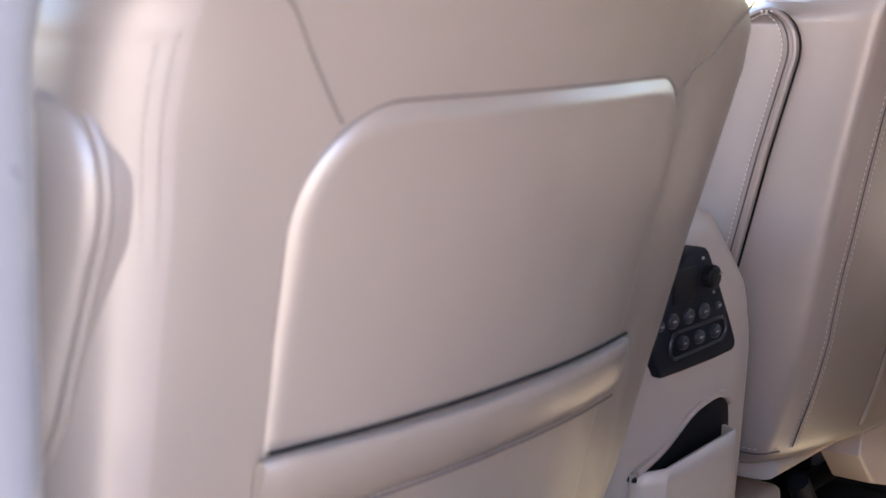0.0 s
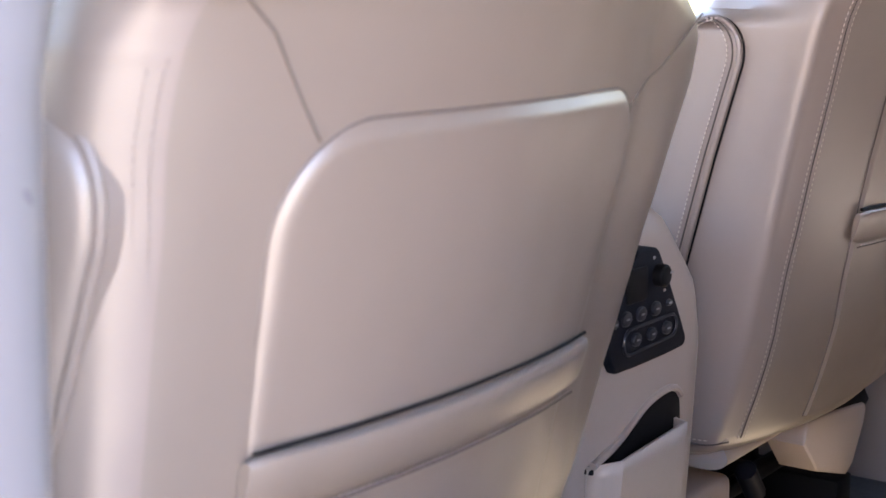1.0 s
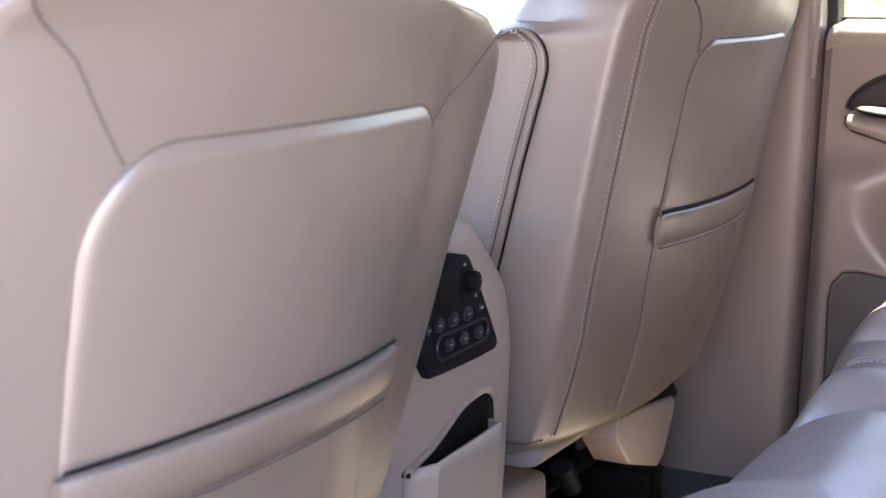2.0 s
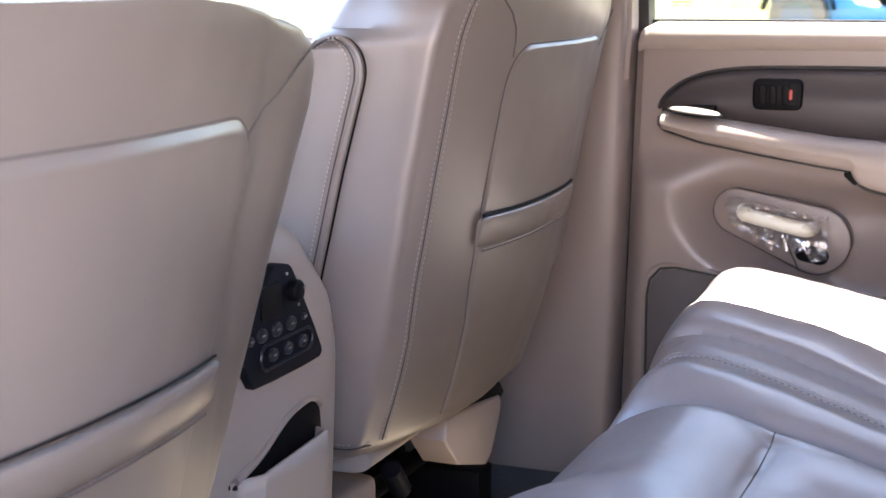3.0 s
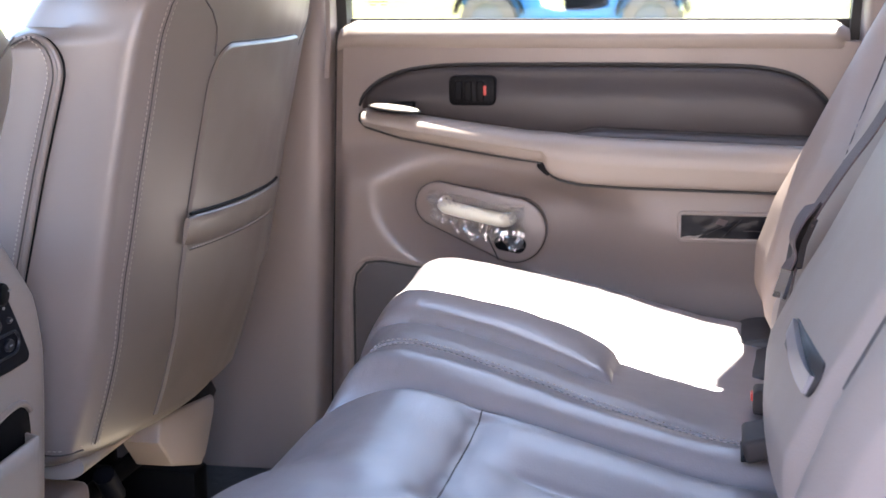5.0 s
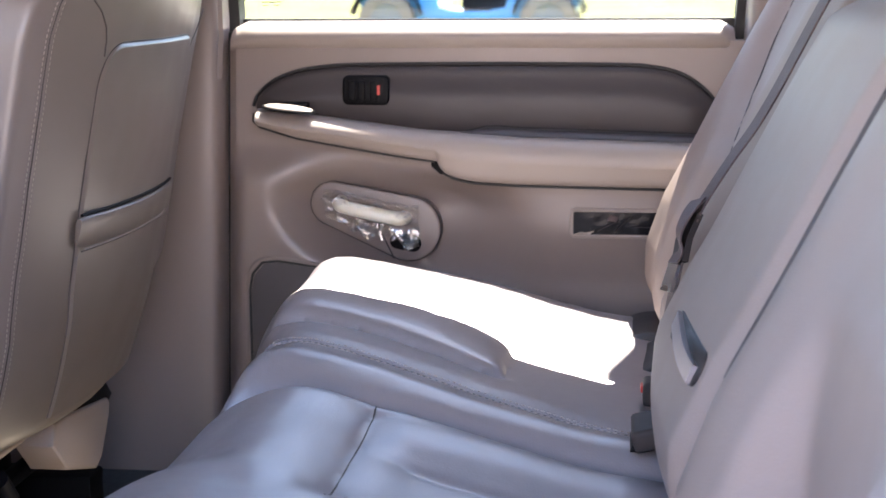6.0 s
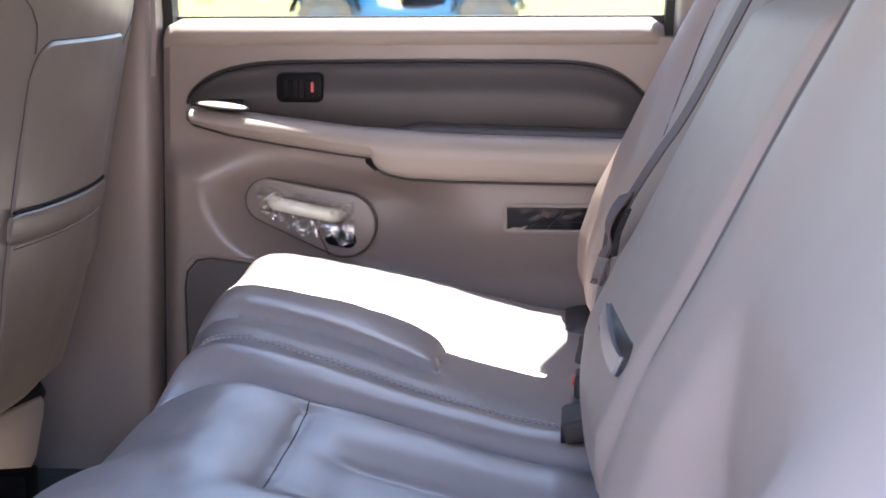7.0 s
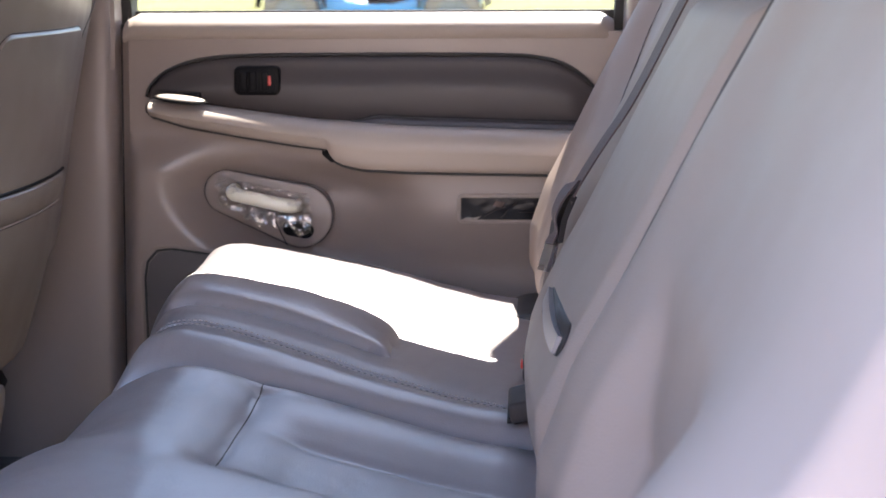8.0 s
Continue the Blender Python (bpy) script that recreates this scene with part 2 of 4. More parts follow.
def softened(xs, ys, reach, step=0.001):
    """The broken line xs, ys with its corners rounded off over about reach metres."""
    fine = np.arange(xs[0] - 0.1, xs[-1] + 0.1, step)
    k = np.exp(-(np.arange(-3 * reach, 3 * reach, step) / reach) ** 2)
    line = np.interp(fine, xs, ys)
    pad = len(k)
    line = np.convolve(np.concatenate([np.full(pad, line[0]), line, np.full(pad, line[-1])]), k / k.sum(), "same")[pad:-pad]
    return fine, line


def capsule(x0, z0, x1, z1, r0, r1, n=14):
    """Outline of a capsule between two centres with two radii."""
    a = math.atan2(z1 - z0, x1 - x0)
    out = [(x0 + r0 * math.cos(a + math.pi / 2 + math.pi * k / n), z0 + r0 * math.sin(a + math.pi / 2 + math.pi * k / n)) for k in range(n + 1)]
    out += [(x1 + r1 * math.cos(a - math.pi / 2 + math.pi * k / n), z1 + r1 * math.sin(a - math.pi / 2 + math.pi * k / n)) for k in range(n + 1)]
    return out


def rounded(x0, x1, z0, z1, r, n=5):
    out = []
    for cx, cz, a0 in ((x1 - r, z1 - r, 0), (x0 + r, z1 - r, 90), (x0 + r, z0 + r, 180), (x1 - r, z0 + r, 270)):
        out += [(cx + r * math.cos(radians(a0 + 90 * k / n)), cz + r * math.sin(radians(a0 + 90 * k / n))) for k in range(n + 1)]
    return out


# ---------------------------------------------------------------- the car's shell
FLOOR_Z, ROOF_Z = 0.06, 1.16
DOOR_Y = 0.805


def structure(name, bm, mat, label, category="car body"):
    return tagged(finish(name, bm, mat), label, category, kind="structure")


bm = bmesh.new()
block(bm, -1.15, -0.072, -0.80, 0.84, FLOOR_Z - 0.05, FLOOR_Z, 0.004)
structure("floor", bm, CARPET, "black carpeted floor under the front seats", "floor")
# unseen footwell floor, paler than the front so sun on it bounces up
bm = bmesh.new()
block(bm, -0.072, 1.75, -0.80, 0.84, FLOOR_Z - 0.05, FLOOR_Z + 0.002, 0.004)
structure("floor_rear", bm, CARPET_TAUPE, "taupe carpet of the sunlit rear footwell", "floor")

bm = bmesh.new()
rows = []
for i in range(25):
    x = -0.75 + 2.5 * i / 24
    rows.append([(x, -0.66 + 1.32 * j / 20, ROOF_Z - 0.07 * abs(-1 + j / 10) ** 4 - 0.05 * max(0, -0.2 - x) ** 2) for j in range(21)])
quads(bm, rows)
rows2 = [[(p[0], p[1] * 1.03, p[2] + 0.035) for p in r] for r in rows]
quads(bm, rows2)
structure("ceiling", bm, HEADLINER, "taupe woven headliner under the roof", "ceiling")


def pillar(name, x0, x1, y_in, y_out, lean, z0, z1, mat, label, fat=0.0):
    """A leaning upright with rounded edges; its foot may be fatter."""
    s = 1 if y_out > y_in else -1
    rows = []
    for k in range(25):
        z = z0 + (z1 - z0) * k / 24
        dx = lean * (z - 0.68)
        f = fat * smooth(0.5, 0.1, z)
        tum = 0.30 * max(0.0, z - 0.70) * s
        ring = chaikin([(x0 + dx - f, y_in - tum, z), (x0 + dx + 0.02 - f, y_in - 0.008 * s - tum, z), (x1 + dx - 0.02, y_in - 0.008 * s - tum, z), (x1 + dx, y_in - tum, z),
                        (x1 + dx, y_out - tum, z), (x0 + dx - f, y_out - tum, z)], 2)
        rows.append(ring)
    bm = quads(bmesh.new(), rows, closed_u=True, caps=True)
    return structure(name, bm, mat, label, "pillar")


pillar("pillar_far", -0.29, -0.007, 0.785, 0.86, 0.03, FLOOR_Z, ROOF_Z - 0.02, TRIM, "taupe plastic door pillar trim between the doors", 0.05)
pillar("pillar_near", -0.10, 0.079, -0.786, -0.835, 0.03, FLOOR_Z, ROOF_Z - 0.02, PAINT, "pale painted door pillar beside the open doorway")
pillar("pillar_rear_far", 0.690, 0.87, 0.80, 0.88, 0.03, FLOOR_Z, ROOF_Z - 0.02, TRIM, "taupe plastic rear pillar trim behind the door")
# out of view; set forward to shade the near backrest
pillar("pillar_rear_near", 0.69, 0.98, -0.79, -0.88, 0.14, FLOOR_Z, ROOF_Z - 0.02, TRIM, "taupe plastic rear pillar trim by the doorway")

# closing walls: front doors, rear quarters, dash wall and tail, with window openings above the belt line
bm = bmesh.new()
block(bm, -1.15, -0.205, 0.82, 0.88, FLOOR_Z, 0.668, 0.012)
structure("wall_front_far", bm, TRIM_LIGHT, "beige front door panel with a padded sill", "door panel")
bm = bmesh.new()
block(bm, -1.15, -0.105, -0.88, -0.82, FLOOR_Z, 0.668, 0.012)
structure("wall_front_near", bm, TRIM, "taupe closed front door panel", "door panel")
bm = bmesh.new()
block(bm, 0.86, 1.75, 0.80, 0.88, FLOOR_Z, 0.70, 0.012)
structure("wall_quarter_far", bm, TRIM, "taupe rear quarter trim", "wall")
bm = bmesh.new()
block(bm, 0.80, 1.75, -0.88, -0.79, FLOOR_Z, 0.70, 0.012)
structure("wall_quarter_near", bm, TRIM, "taupe rear quarter trim", "wall")
bm = bmesh.new()
block(bm, -1.22, -1.15, -0.88, 0.88, FLOOR_Z, 0.62, 0.012)
structure("wall_dash", bm, CHARCOAL, "dark dashboard wall at the front", "wall")
bm = bmesh.new()
block(bm, 1.75, 1.82, -0.88, 0.88, FLOOR_Z, 0.72, 0.012)
structure("wall_tail", bm, TRIM, "taupe tailgate trim", "wall")
bm = bmesh.new()
block(bm, -1.15, 1.75, 0.600, 0.705, ROOF_Z - 0.09, ROOF_Z - 0.03, 0.02)
structure("roof_rail_far", bm, HEADLINER, "taupe roof rail over the doors", "trim")
bm = bmesh.new()
block(bm, -1.15, 1.75, -0.775, -0.60, ROOF_Z - 0.09, ROOF_Z - 0.03, 0.02)
structure("roof_rail_near", bm, HEADLINER, "taupe roof rail over the doorway", "trim")


def tinted(name, x0, x1, y0, y1, label):
    """A pane of privacy glass between two points of the belt line, leaning in with the roof."""
    rows = []
    for z in np.linspace(0.69, ROOF_Z - 0.02, 6):
        k = 0.30 * (z - 0.70)
        rows.append([(x, y - math.copysign(k, y), z) for x, y in ((x0, y0), (x1, y1))])
    bm = quads(bmesh.new(), rows)
    ob = structure(name, bm, TINT, label, "window")
    ob.modifiers.new("thickness", "SOLIDIFY").thickness = 0.005


tinted("window_rear_far", 0.84, 1.76, 0.85, 0.85, "dark privacy glass of the rear quarter")
tinted("window_rear_near", 0.96, 1.76, -0.85, -0.85, "dark privacy glass of the rear quarter")
rows = [[(1.78 - 0.3 * (z - 0.7), y, z) for y in (-0.86 + 0.3 * (z - 0.7), 0.86 - 0.3 * (z - 0.7))] for z in np.linspace(0.70, ROOF_Z + 0.01, 6)]
structure("window_tail", quads(bmesh.new(), rows), TINT, "dark privacy glass of the tailgate", "window").modifiers.new("thickness", "SOLIDIFY").thickness = 0.005
SHADE = glassy("shaded_glass", (0.76, 0.765, 0.757), 0.0, 0.02)
rows = [[(-1.19 + 0.8 * (z - 0.62), y, z) for y in (-0.85 + 0.3 * (z - 0.7), 0.85 - 0.3 * (z - 0.7))] for z in np.linspace(0.62, ROOF_Z, 6)]
structure("windscreen", quads(bmesh.new(), rows), SHADE, "green-shaded laminated windscreen", "window").modifiers.new("thickness", "SOLIDIFY").thickness = 0.005
for far in (-1, 1):
    rows = [[(x, far * (0.855 - 0.3 * max(0.0, z - 0.70)), z) for x in (-1.13 + 0.8 * (z - 0.65), -0.17 if far > 0 else -0.10)] for z in np.linspace(0.65, ROOF_Z - 0.06, 6)]
    structure("window_front_far" if far > 0 else "window_front_near", quads(bmesh.new(), rows), SHADE, "lightly shaded front door glass", "window").modifiers.new("thickness", "SOLIDIFY").thickness = 0.004
bm = bmesh.new()
block(bm, 0.079, 0.795, -0.86, -0.76, FLOOR_Z - 0.04, FLOOR_Z + 0.03, 0.01)
structure("door_sill", bm, TRIM, "taupe scuff plate along the open doorway", "sill")

# the near rear door, swung wide open on its front hinges; unseen, blocks sky light
leaf = thing("door_2", "taupe near rear door standing wide open", "car door", kind="structure")
HX, HY, LX, LY = 0.060, -0.900, -0.31, -0.95


def on_leaf(a, z, depth=0.0):
    """a metres from the hinge along the leaf."""
    n = math.hypot(LX, LY)
    return (HX + LX / n * a - LY / n * depth, HY + LY / n * a + LX / n * depth, z)


def leaf_bar(a0, a1, z0, z1, d0, d1):
    ring = [(a0, z0), (a1, z0), (a1, z1), (a0, z1)]
    return quads(bmesh.new(), [[on_leaf(a, z, d) for a, z in ring] for d in (d0, d1)], closed_u=True, caps=True)


part("door_panel", leaf_bar(0.0, 0.72, 0.02, 0.67, -0.10, 0.0), TRIM, leaf, "moulded taupe plastic door skin")
part("window_frame", leaf_bar(0.0, 0.05, 0.67, 1.08, -0.09, -0.05), RUBBER, leaf)
part("window_frame", leaf_bar(0.67, 0.72, 0.67, 1.08, -0.09, -0.05), RUBBER, leaf)
part("window_frame", leaf_bar(0.0, 0.72, 1.08, 1.13, -0.09, -0.05), RUBBER, leaf)
part("pane", leaf_bar(0.05, 0.67, 0.67, 1.08, -0.072, -0.068), SHADE, leaf)

# ---------------------------------------------------------------- far rear door
door = thing("door_1", "closed taupe rear door with padded insert and armrest", "car door", kind="structure")


def door_front(z):
    return -0.003 + 0.03 * (z - 0.636)


def door_relief(x, z):
    """How far the door skin stands into the cabin."""
    pod = 0.024 * smooth(0.53, 0.47, z) * (1 - 0.55 * smooth(0.27, 0.42, x))
    c, s = math.cos(radians(-13)), math.sin(radians(-13))
    u, v = (x - 0.205) * c + (z - 0.437) * s, -(x - 0.205) * s + (z - 0.437) * c
    tall = 0.088 + (0.09 * smooth(0.02, 0.12, u) if v < 0 else 0.0)
    d = math.sqrt((u / (0.136 if u < 0 else 0.30)) ** 2 + (v / tall) ** 2)
    bowl = 0.060 * (1 - smooth(0.50, 1.20, d)) * smooth(0.545, 0.455, z + 0.02) * (1 - smooth(0.085, 0.25, u))
    side = smooth(0.0, 0.030, x - door_front(z))
    fall = 0.028 * smooth(0.425, 0.330, z) * smooth(0.22, 0.44, x)
    return (pod - bowl - fall) * side - 0.010 * (1 - smooth(0.0, 0.012, x - door_front(z)))


NX, NZ = 130, 120
rows = []
for i in range(NZ + 1):
    z = FLOOR_Z + 0.01 + (0.664 - FLOOR_Z - 0.01) * i / NZ
    rows.append([(door_front(z) + (0.72 - door_front(z)) * j / NX, 0, z) for j in range(NX + 1)])
rows = [[(p[0], DOOR_Y - door_relief(p[0], p[2]), p[2]) for p in r] for r in rows]
bm = quads(bmesh.new(), rows)
edge = [v for v in bm.verts if v.is_boundary]
ext = bmesh.ops.extrude_edge_only(bm, edges=[e for e in bm.edges if e.is_boundary])
for v in [g for g in ext["geom"] if isinstance(g, bmesh.types.BMVert)]:
    v.co.y = 0.87
part("door_panel", bm, TRIM, door, "moulded taupe plastic door skin")

rows = []
for k in range(41):
    x = 0.0 + 0.676 * k / 40
    e = 0.008 * (1 - smooth(0, 0.012, x)) + 0.010 * smooth(0.660, 0.676, x)
    rows.append(chaikin([(x, 0.8075, 0.648), (x, 0.7975 + e, 0.668 - e), (x, 0.8095 + e, 0.683 - e), (x, 0.842, 0.690 - e), (x, 0.866, 0.688 - e), (x, 0.866, 0.650)], 2))
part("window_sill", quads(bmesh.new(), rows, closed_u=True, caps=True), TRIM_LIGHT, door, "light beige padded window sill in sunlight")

AX, AT = [0.031, 0.034, 0.044, 0.058, 0.077, 0.098, 0.128, 0.161, 0.25, 0.391, 0.545, 0.572, 0.597, 0.618, 0.634, 0.646, 0.655, 0.661, 0.664], [0.579, 0.590, 0.602, 0.613, 0.622, 0.6285, 0.633, 0.6355, 0.6365, 0.637, 0.636, 0.633, 0.628, 0.619, 0.607, 0.596, 0.583, 0.565, 0.548]
BX, AB = [0.031, 0.12, 0.25, 0.33, 0.62, 0.664], [0.574, 0.552, 0.535, 0.528, 0.524, 0.524]
rows = []
for k in range(121):
    x = 0.031 + 0.633 * k / 120
    t, b = interp(x, AX, AT), interp(x, BX, AB)
    row = []
    for j in range(33):
        z = b + (t - b) * j / 32
        d = min(t - z, (x - 0.031) * 0.9 + 0.001, (0.664 - x) * 0.9 + 0.001)
        row.append((x, 0.808 - 0.0095 * smooth(0.0, 0.012, d) - 0.012 * math.sin(math.pi * min(1.0, j / 32 * 0.94 + 0.06)) * smooth(0.0, 0.05, d), z))
    rows.append(row)
part("insert_panel", quads(bmesh.new(), rows), INSERT, door, "dark taupe vinyl insert")
arch = [tuple(p) for p in chaikin([(x, t) for x, t in zip(AX, AT)], 2, False)]
# black joint line that also stands in for the soft shade along it
part("insert_shade_seam", tube([(p[0], 0.8030, p[1] - 0.0030) for p in arch], 0.0022, 6, up=(0, 1, 0)), RUBBER, door)


ZT = ([0.03, 0.046, 0.09, 0.132, 0.263, 0.397, 0.617, 0.72], [0.571, 0.575, 0.570, 0.565, 0.548, 0.540, 0.5335, 0.531])
ZB = ([0.03, 0.044, 0.097, 0.172, 0.248, 0.289, 0.293, 0.300, 0.312, 0.337, 0.397, 0.578, 0.72], [0.558, 0.553, 0.537, 0.524, 0.512, 0.507, 0.497, 0.490, 0.485, 0.480, 0.477, 0.474, 0.472])
rows = []
for k in range(221):
    x = 0.034 + 0.684 * k / 220
    zt, zb = interp(x, *ZT), interp(x, *ZB)
    grow = smooth(0.030, 0.048, x)
    out = 0.802 - 0.060 * grow - 0.004 * smooth(0.25, 0.35, x) - 0.006 * smooth(0.12, 0.42, x)
    h = zt - zb
    rows.append(chaikin([(x, 0.812, zt - 0.002), (x, out + 0.034, zt), (x, out + 0.018, zt - 0.001), (x, out + 0.007, zt - 0.004 - 0.07 * h), (x, out + 0.0015, zt - 0.005 - 0.22 * h), (x, out, zt - 0.006 - 0.40 * h), (x, out + 0.003, zb + 0.40 * h),
                         (x, out + 0.010, zb + 0.12 * h), (x, out + 0.020, zb), (x, 0.812, zb - 0.002)], 2))
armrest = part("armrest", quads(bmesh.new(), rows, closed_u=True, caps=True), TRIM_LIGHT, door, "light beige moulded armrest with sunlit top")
# dark strip put where the sill shades the top of the armrest
rows = []
for x in np.linspace(0.318, 0.716, 40):
    zt, rise = interp(x, *ZT), smooth(0.318, 0.36, x)
    rows.append(chaikin([(x, 0.812, zt - 0.004), (x, 0.812, zt + 0.0095 * rise), (x, 0.786, zt + 0.0095 * rise), (x, 0.770, zt + 0.006 * rise), (x, 0.764, zt - 0.004)], 1))
part("armrest_top_shade", quads(bmesh.new(), rows, closed_u=True, caps=True), INSERT, door, "dark strip in place of the shaded armrest top")
part("ledge_seam", tube([(x, 0.789, interp(x, *ZT) + 0.0098 * smooth(0.318, 0.36, x)) for x in np.linspace(0.322, 0.70, 40)], 0.0014, 6, up=(0, 1, 0)), RUBBER, door)
# black tubes standing in for the soft shade under the armrest
part("armrest_shade_line", tube([(0.034, 0.790, 0.566), (0.037, 0.775, 0.558)] + [(x, 0.7605, interp(x, *ZB) - 0.0006) for x in np.linspace(0.05, 0.285, 24)], 0.0013, 6, up=(0, 1, 0)), RUBBER, door)
part("armrest_shade_line", tube([(x, 0.761 - 0.006 * smooth(0.12, 0.42, x), interp(x, *ZB) - 0.0008) for x in np.linspace(0.298, 0.70, 40)], 0.0018, 6, up=(0, 1, 0)), RUBBER, door)
# flat black piece standing in for the shadow beside the armrest's step
part("pull_shade", slab(capsule(0.283, 0.5005, 0.291, 0.4915, 0.0065, 0.005), 0.786, 0.80, 0.001), BLACK, door, "flat black piece in place of shade at the door pull")

# inside release lever on the armrest's tip
bm = bmesh.new()
rows = []
for i in range(13):
    a = -math.pi / 2 + math.pi * i / 12
    rows.append([(0.090 + 0.033 * math.cos(a) * math.cos(t), 0.757 + 0.013 * math.cos(a) * math.sin(t), 0.5775 - 0.10 * 0.033 * math.cos(a) * math.cos(t) + 0.16 * 0.013 * math.cos(a) * math.sin(t) + 0.0035 * math.sin(a)) for t in [2 * math.pi * k / 28 for k in range(28)]])
quads(bm, rows, closed_u=True)
bmesh.ops.remove_doubles(bm, verts=bm.verts, dist=1e-5)
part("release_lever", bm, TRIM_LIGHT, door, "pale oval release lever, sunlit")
part("lever_rim", tube([(0.090 + 0.035 * math.cos(t), 0.757 + 0.015 * math.sin(t), 0.5760 - 0.10 * 0.035 * math.cos(t) + 0.16 * 0.015 * math.sin(t)) for t in np.linspace(0, 2 * math.pi, 29)], 0.0017, 6), BLACK, door)
bm = block(bmesh.new(), 0.076, 0.112, 0.772, 0.792, 0.574, 0.5835, 0.002)
part("lever_pivot", bm, BLACK, door)

# window switch
switch = part("window_switch", slab(rounded(0.158, 0.2215, 0.5790, 0.6190, 0.009), 0.783, 0.80, 0.003), BLACK, door, "black switch panel with one red mark")
part("switch_well", slab(rounded(0.161, 0.2155, 0.583, 0.614, 0.004), 0.7822, 0.787, 0.0005), BLACK, switch)
for x in (0.166, 0.179, 0.1955):
    part("rocker", slab(rounded(x, x + 0.0105, 0.585, 0.612, 0.003), 0.7800, 0.786, 0.0018), BLACK, switch)
part("lock_mark", slab(rounded(0.2045, 0.2092, 0.593, 0.606, 0.001), 0.7805, 0.785, 0.0004), RED, switch, "red lock mark")

# handle plate
plate = [tuple(p) for p in capsule(0.136, 0.441, 0.241, 0.407, 0.031, 0.045)]
part("handle_plate", slab(plate, 0.8150, 0.845, 0.003), TRIM, door, "grey-taupe oval plate behind the handle")
part("plate_seam", tube([(p[0], 0.8170, p[1]) for p in plate + plate[:1]], 0.0009, 6, up=(0, 1, 0)), RUBBER, door)
# flat black plate standing in for a shaded hole
part("handle_slot_shade", slab(capsule(0.226, 0.390, 0.247, 0.387, 0.011, 0.012), 0.8132, 0.818, 0.001), BLACK, door, "black plate in place of the shaded slot under the handle")
part("grab_handle", tube(chaikin([(0.148, 0.816, 0.444), (0.149, 0.790, 0.444), (0.158, 0.782, 0.441), (0.222, 0.779, 0.428), (0.234, 0.787, 0.425), (0.236, 0.816, 0.423)], 2, False), 0.0098, 12), CREAM, door, "cream plastic grab handle")

part("plate_cord", tube([(0.205, 0.8130, 0.400), (0.212, 0.8125, 0.385), (0.221, 0.8130, 0.366)], 0.0010, 6, up=(0, 1, 0)), RUBBER, door)

# speaker
SPK = [(0.026, 0.14), (0.026, 0.322), (0.030, 0.345), (0.044, 0.361), (0.066, 0.364), (0.133, 0.355), (0.20, 0.333), (0.23, 0.30), (0.23, 0.14)]
part("speaker_grille", slab(SPK, 0.7805, 0.80, 0.002), MESHCLOTH, door, "dark perforated speaker grille")
part("speaker_rim", tube([(p[0] - 0.0015, 0.7815, p[1] + 0.0015) for p in SPK], 0.0022, 6, up=(0, 1, 0)), RUBBER, door)
part("speaker_bezel", tube([(p[0] - 0.0065, 0.7830, p[1] + 0.006) for p in chaikin(SPK[:-1], 2, False)], 0.0036, 8, up=(0, 1, 0)), TRIM, door)

# slot with its wrapping in the rear of the door
part("ashtray_frame", tube([(p[0], 0.7945, p[1]) for p in rounded(0.466, 0.600, 0.4045, 0.4395, 0.005) + rounded(0.466, 0.600, 0.4045, 0.4395, 0.005)[:1]], 0.0032, 8, up=(0, 1, 0)), TRIM_LIGHT, door)
ash = part("ashtray", slab(rounded(0.466, 0.600, 0.405, 0.439, 0.004), 0.7925, 0.806, 0.001), BLACK, door, "black ashtray slot under clear wrapping")
bm = bmesh.new()
rows = [[(0.468 + 0.128 * j / 24, 0.7912 - 0.0035 * abs(noise.noise(Vector((j * 0.30 + i * 0.5, i * 0.3, 3.1)))) * smooth(0, 0.25, min(j / 24, 1 - j / 24, i / 8, 1 - i / 8)), 0.407 + 0.030 * i / 8) for j in range(25)] for i in range(9)]
part("wrapping", quads(bm, rows), GLOSS, ash)
part("wrap_scrap", slab([(0.4685, 0.4075), (0.490, 0.4075), (0.496, 0.4125), (0.486, 0.4095), (0.478, 0.4105)], 0.7885, 0.7905, 0.0004), TRIM_LIGHT, ash, "pale torn wrapping scrap")
part("wrap_scrap", slab([(0.512, 0.427), (0.524, 0.424), (0.529, 0.431), (0.517, 0.434), (0.514, 0.430)], 0.7885, 0.7905, 0.0004), WEB, ash, "dull torn wrapping scrap")
# thin grey rods standing in for glints on the wrapping
for x0, z0, x1, z1 in ((0.500, 0.412, 0.530, 0.426), (0.522, 0.409, 0.545, 0.432), (0.548, 0.418, 0.590, 0.416)):
    part("wrap_glint", tube([(x0, 0.7895, z0), ((x0 + x1) / 2, 0.7885, (z0 + z1) / 2 + 0.001), (x1, 0.7895, z1)], 0.0006, 6, up=(0, 1, 0)), BEZEL, ash)

# window
def leaning(x0, x1, y0, y1, z0, z1):
    """An upright bar that leans inwards with the car's side."""
    rows = [[(x + 0.04 * (z - 0.68), y - 0.30 * max(0.0, z - 0.70), z) for x, y in ((x0, y0), (x1, y0), (x1, y1), (x0, y1))] for z in np.linspace(z0, z1, 12)]
    return quads(bmesh.new(), rows, closed_u=True, caps=True)


# top of the channel, unseen, is widened rearwards to block sun on the seat
rows = [[(x, y - 0.30 * max(0.0, z - 0.70), z) for x, y in ((-0.021, 0.846), (0.004 + 0.52 * max(0.0, z - 0.725), 0.846), (0.004 + 0.52 * max(0.0, z - 0.725), 0.880), (-0.021, 0.880))] for z in np.linspace(0.655, 1.17, 18)]
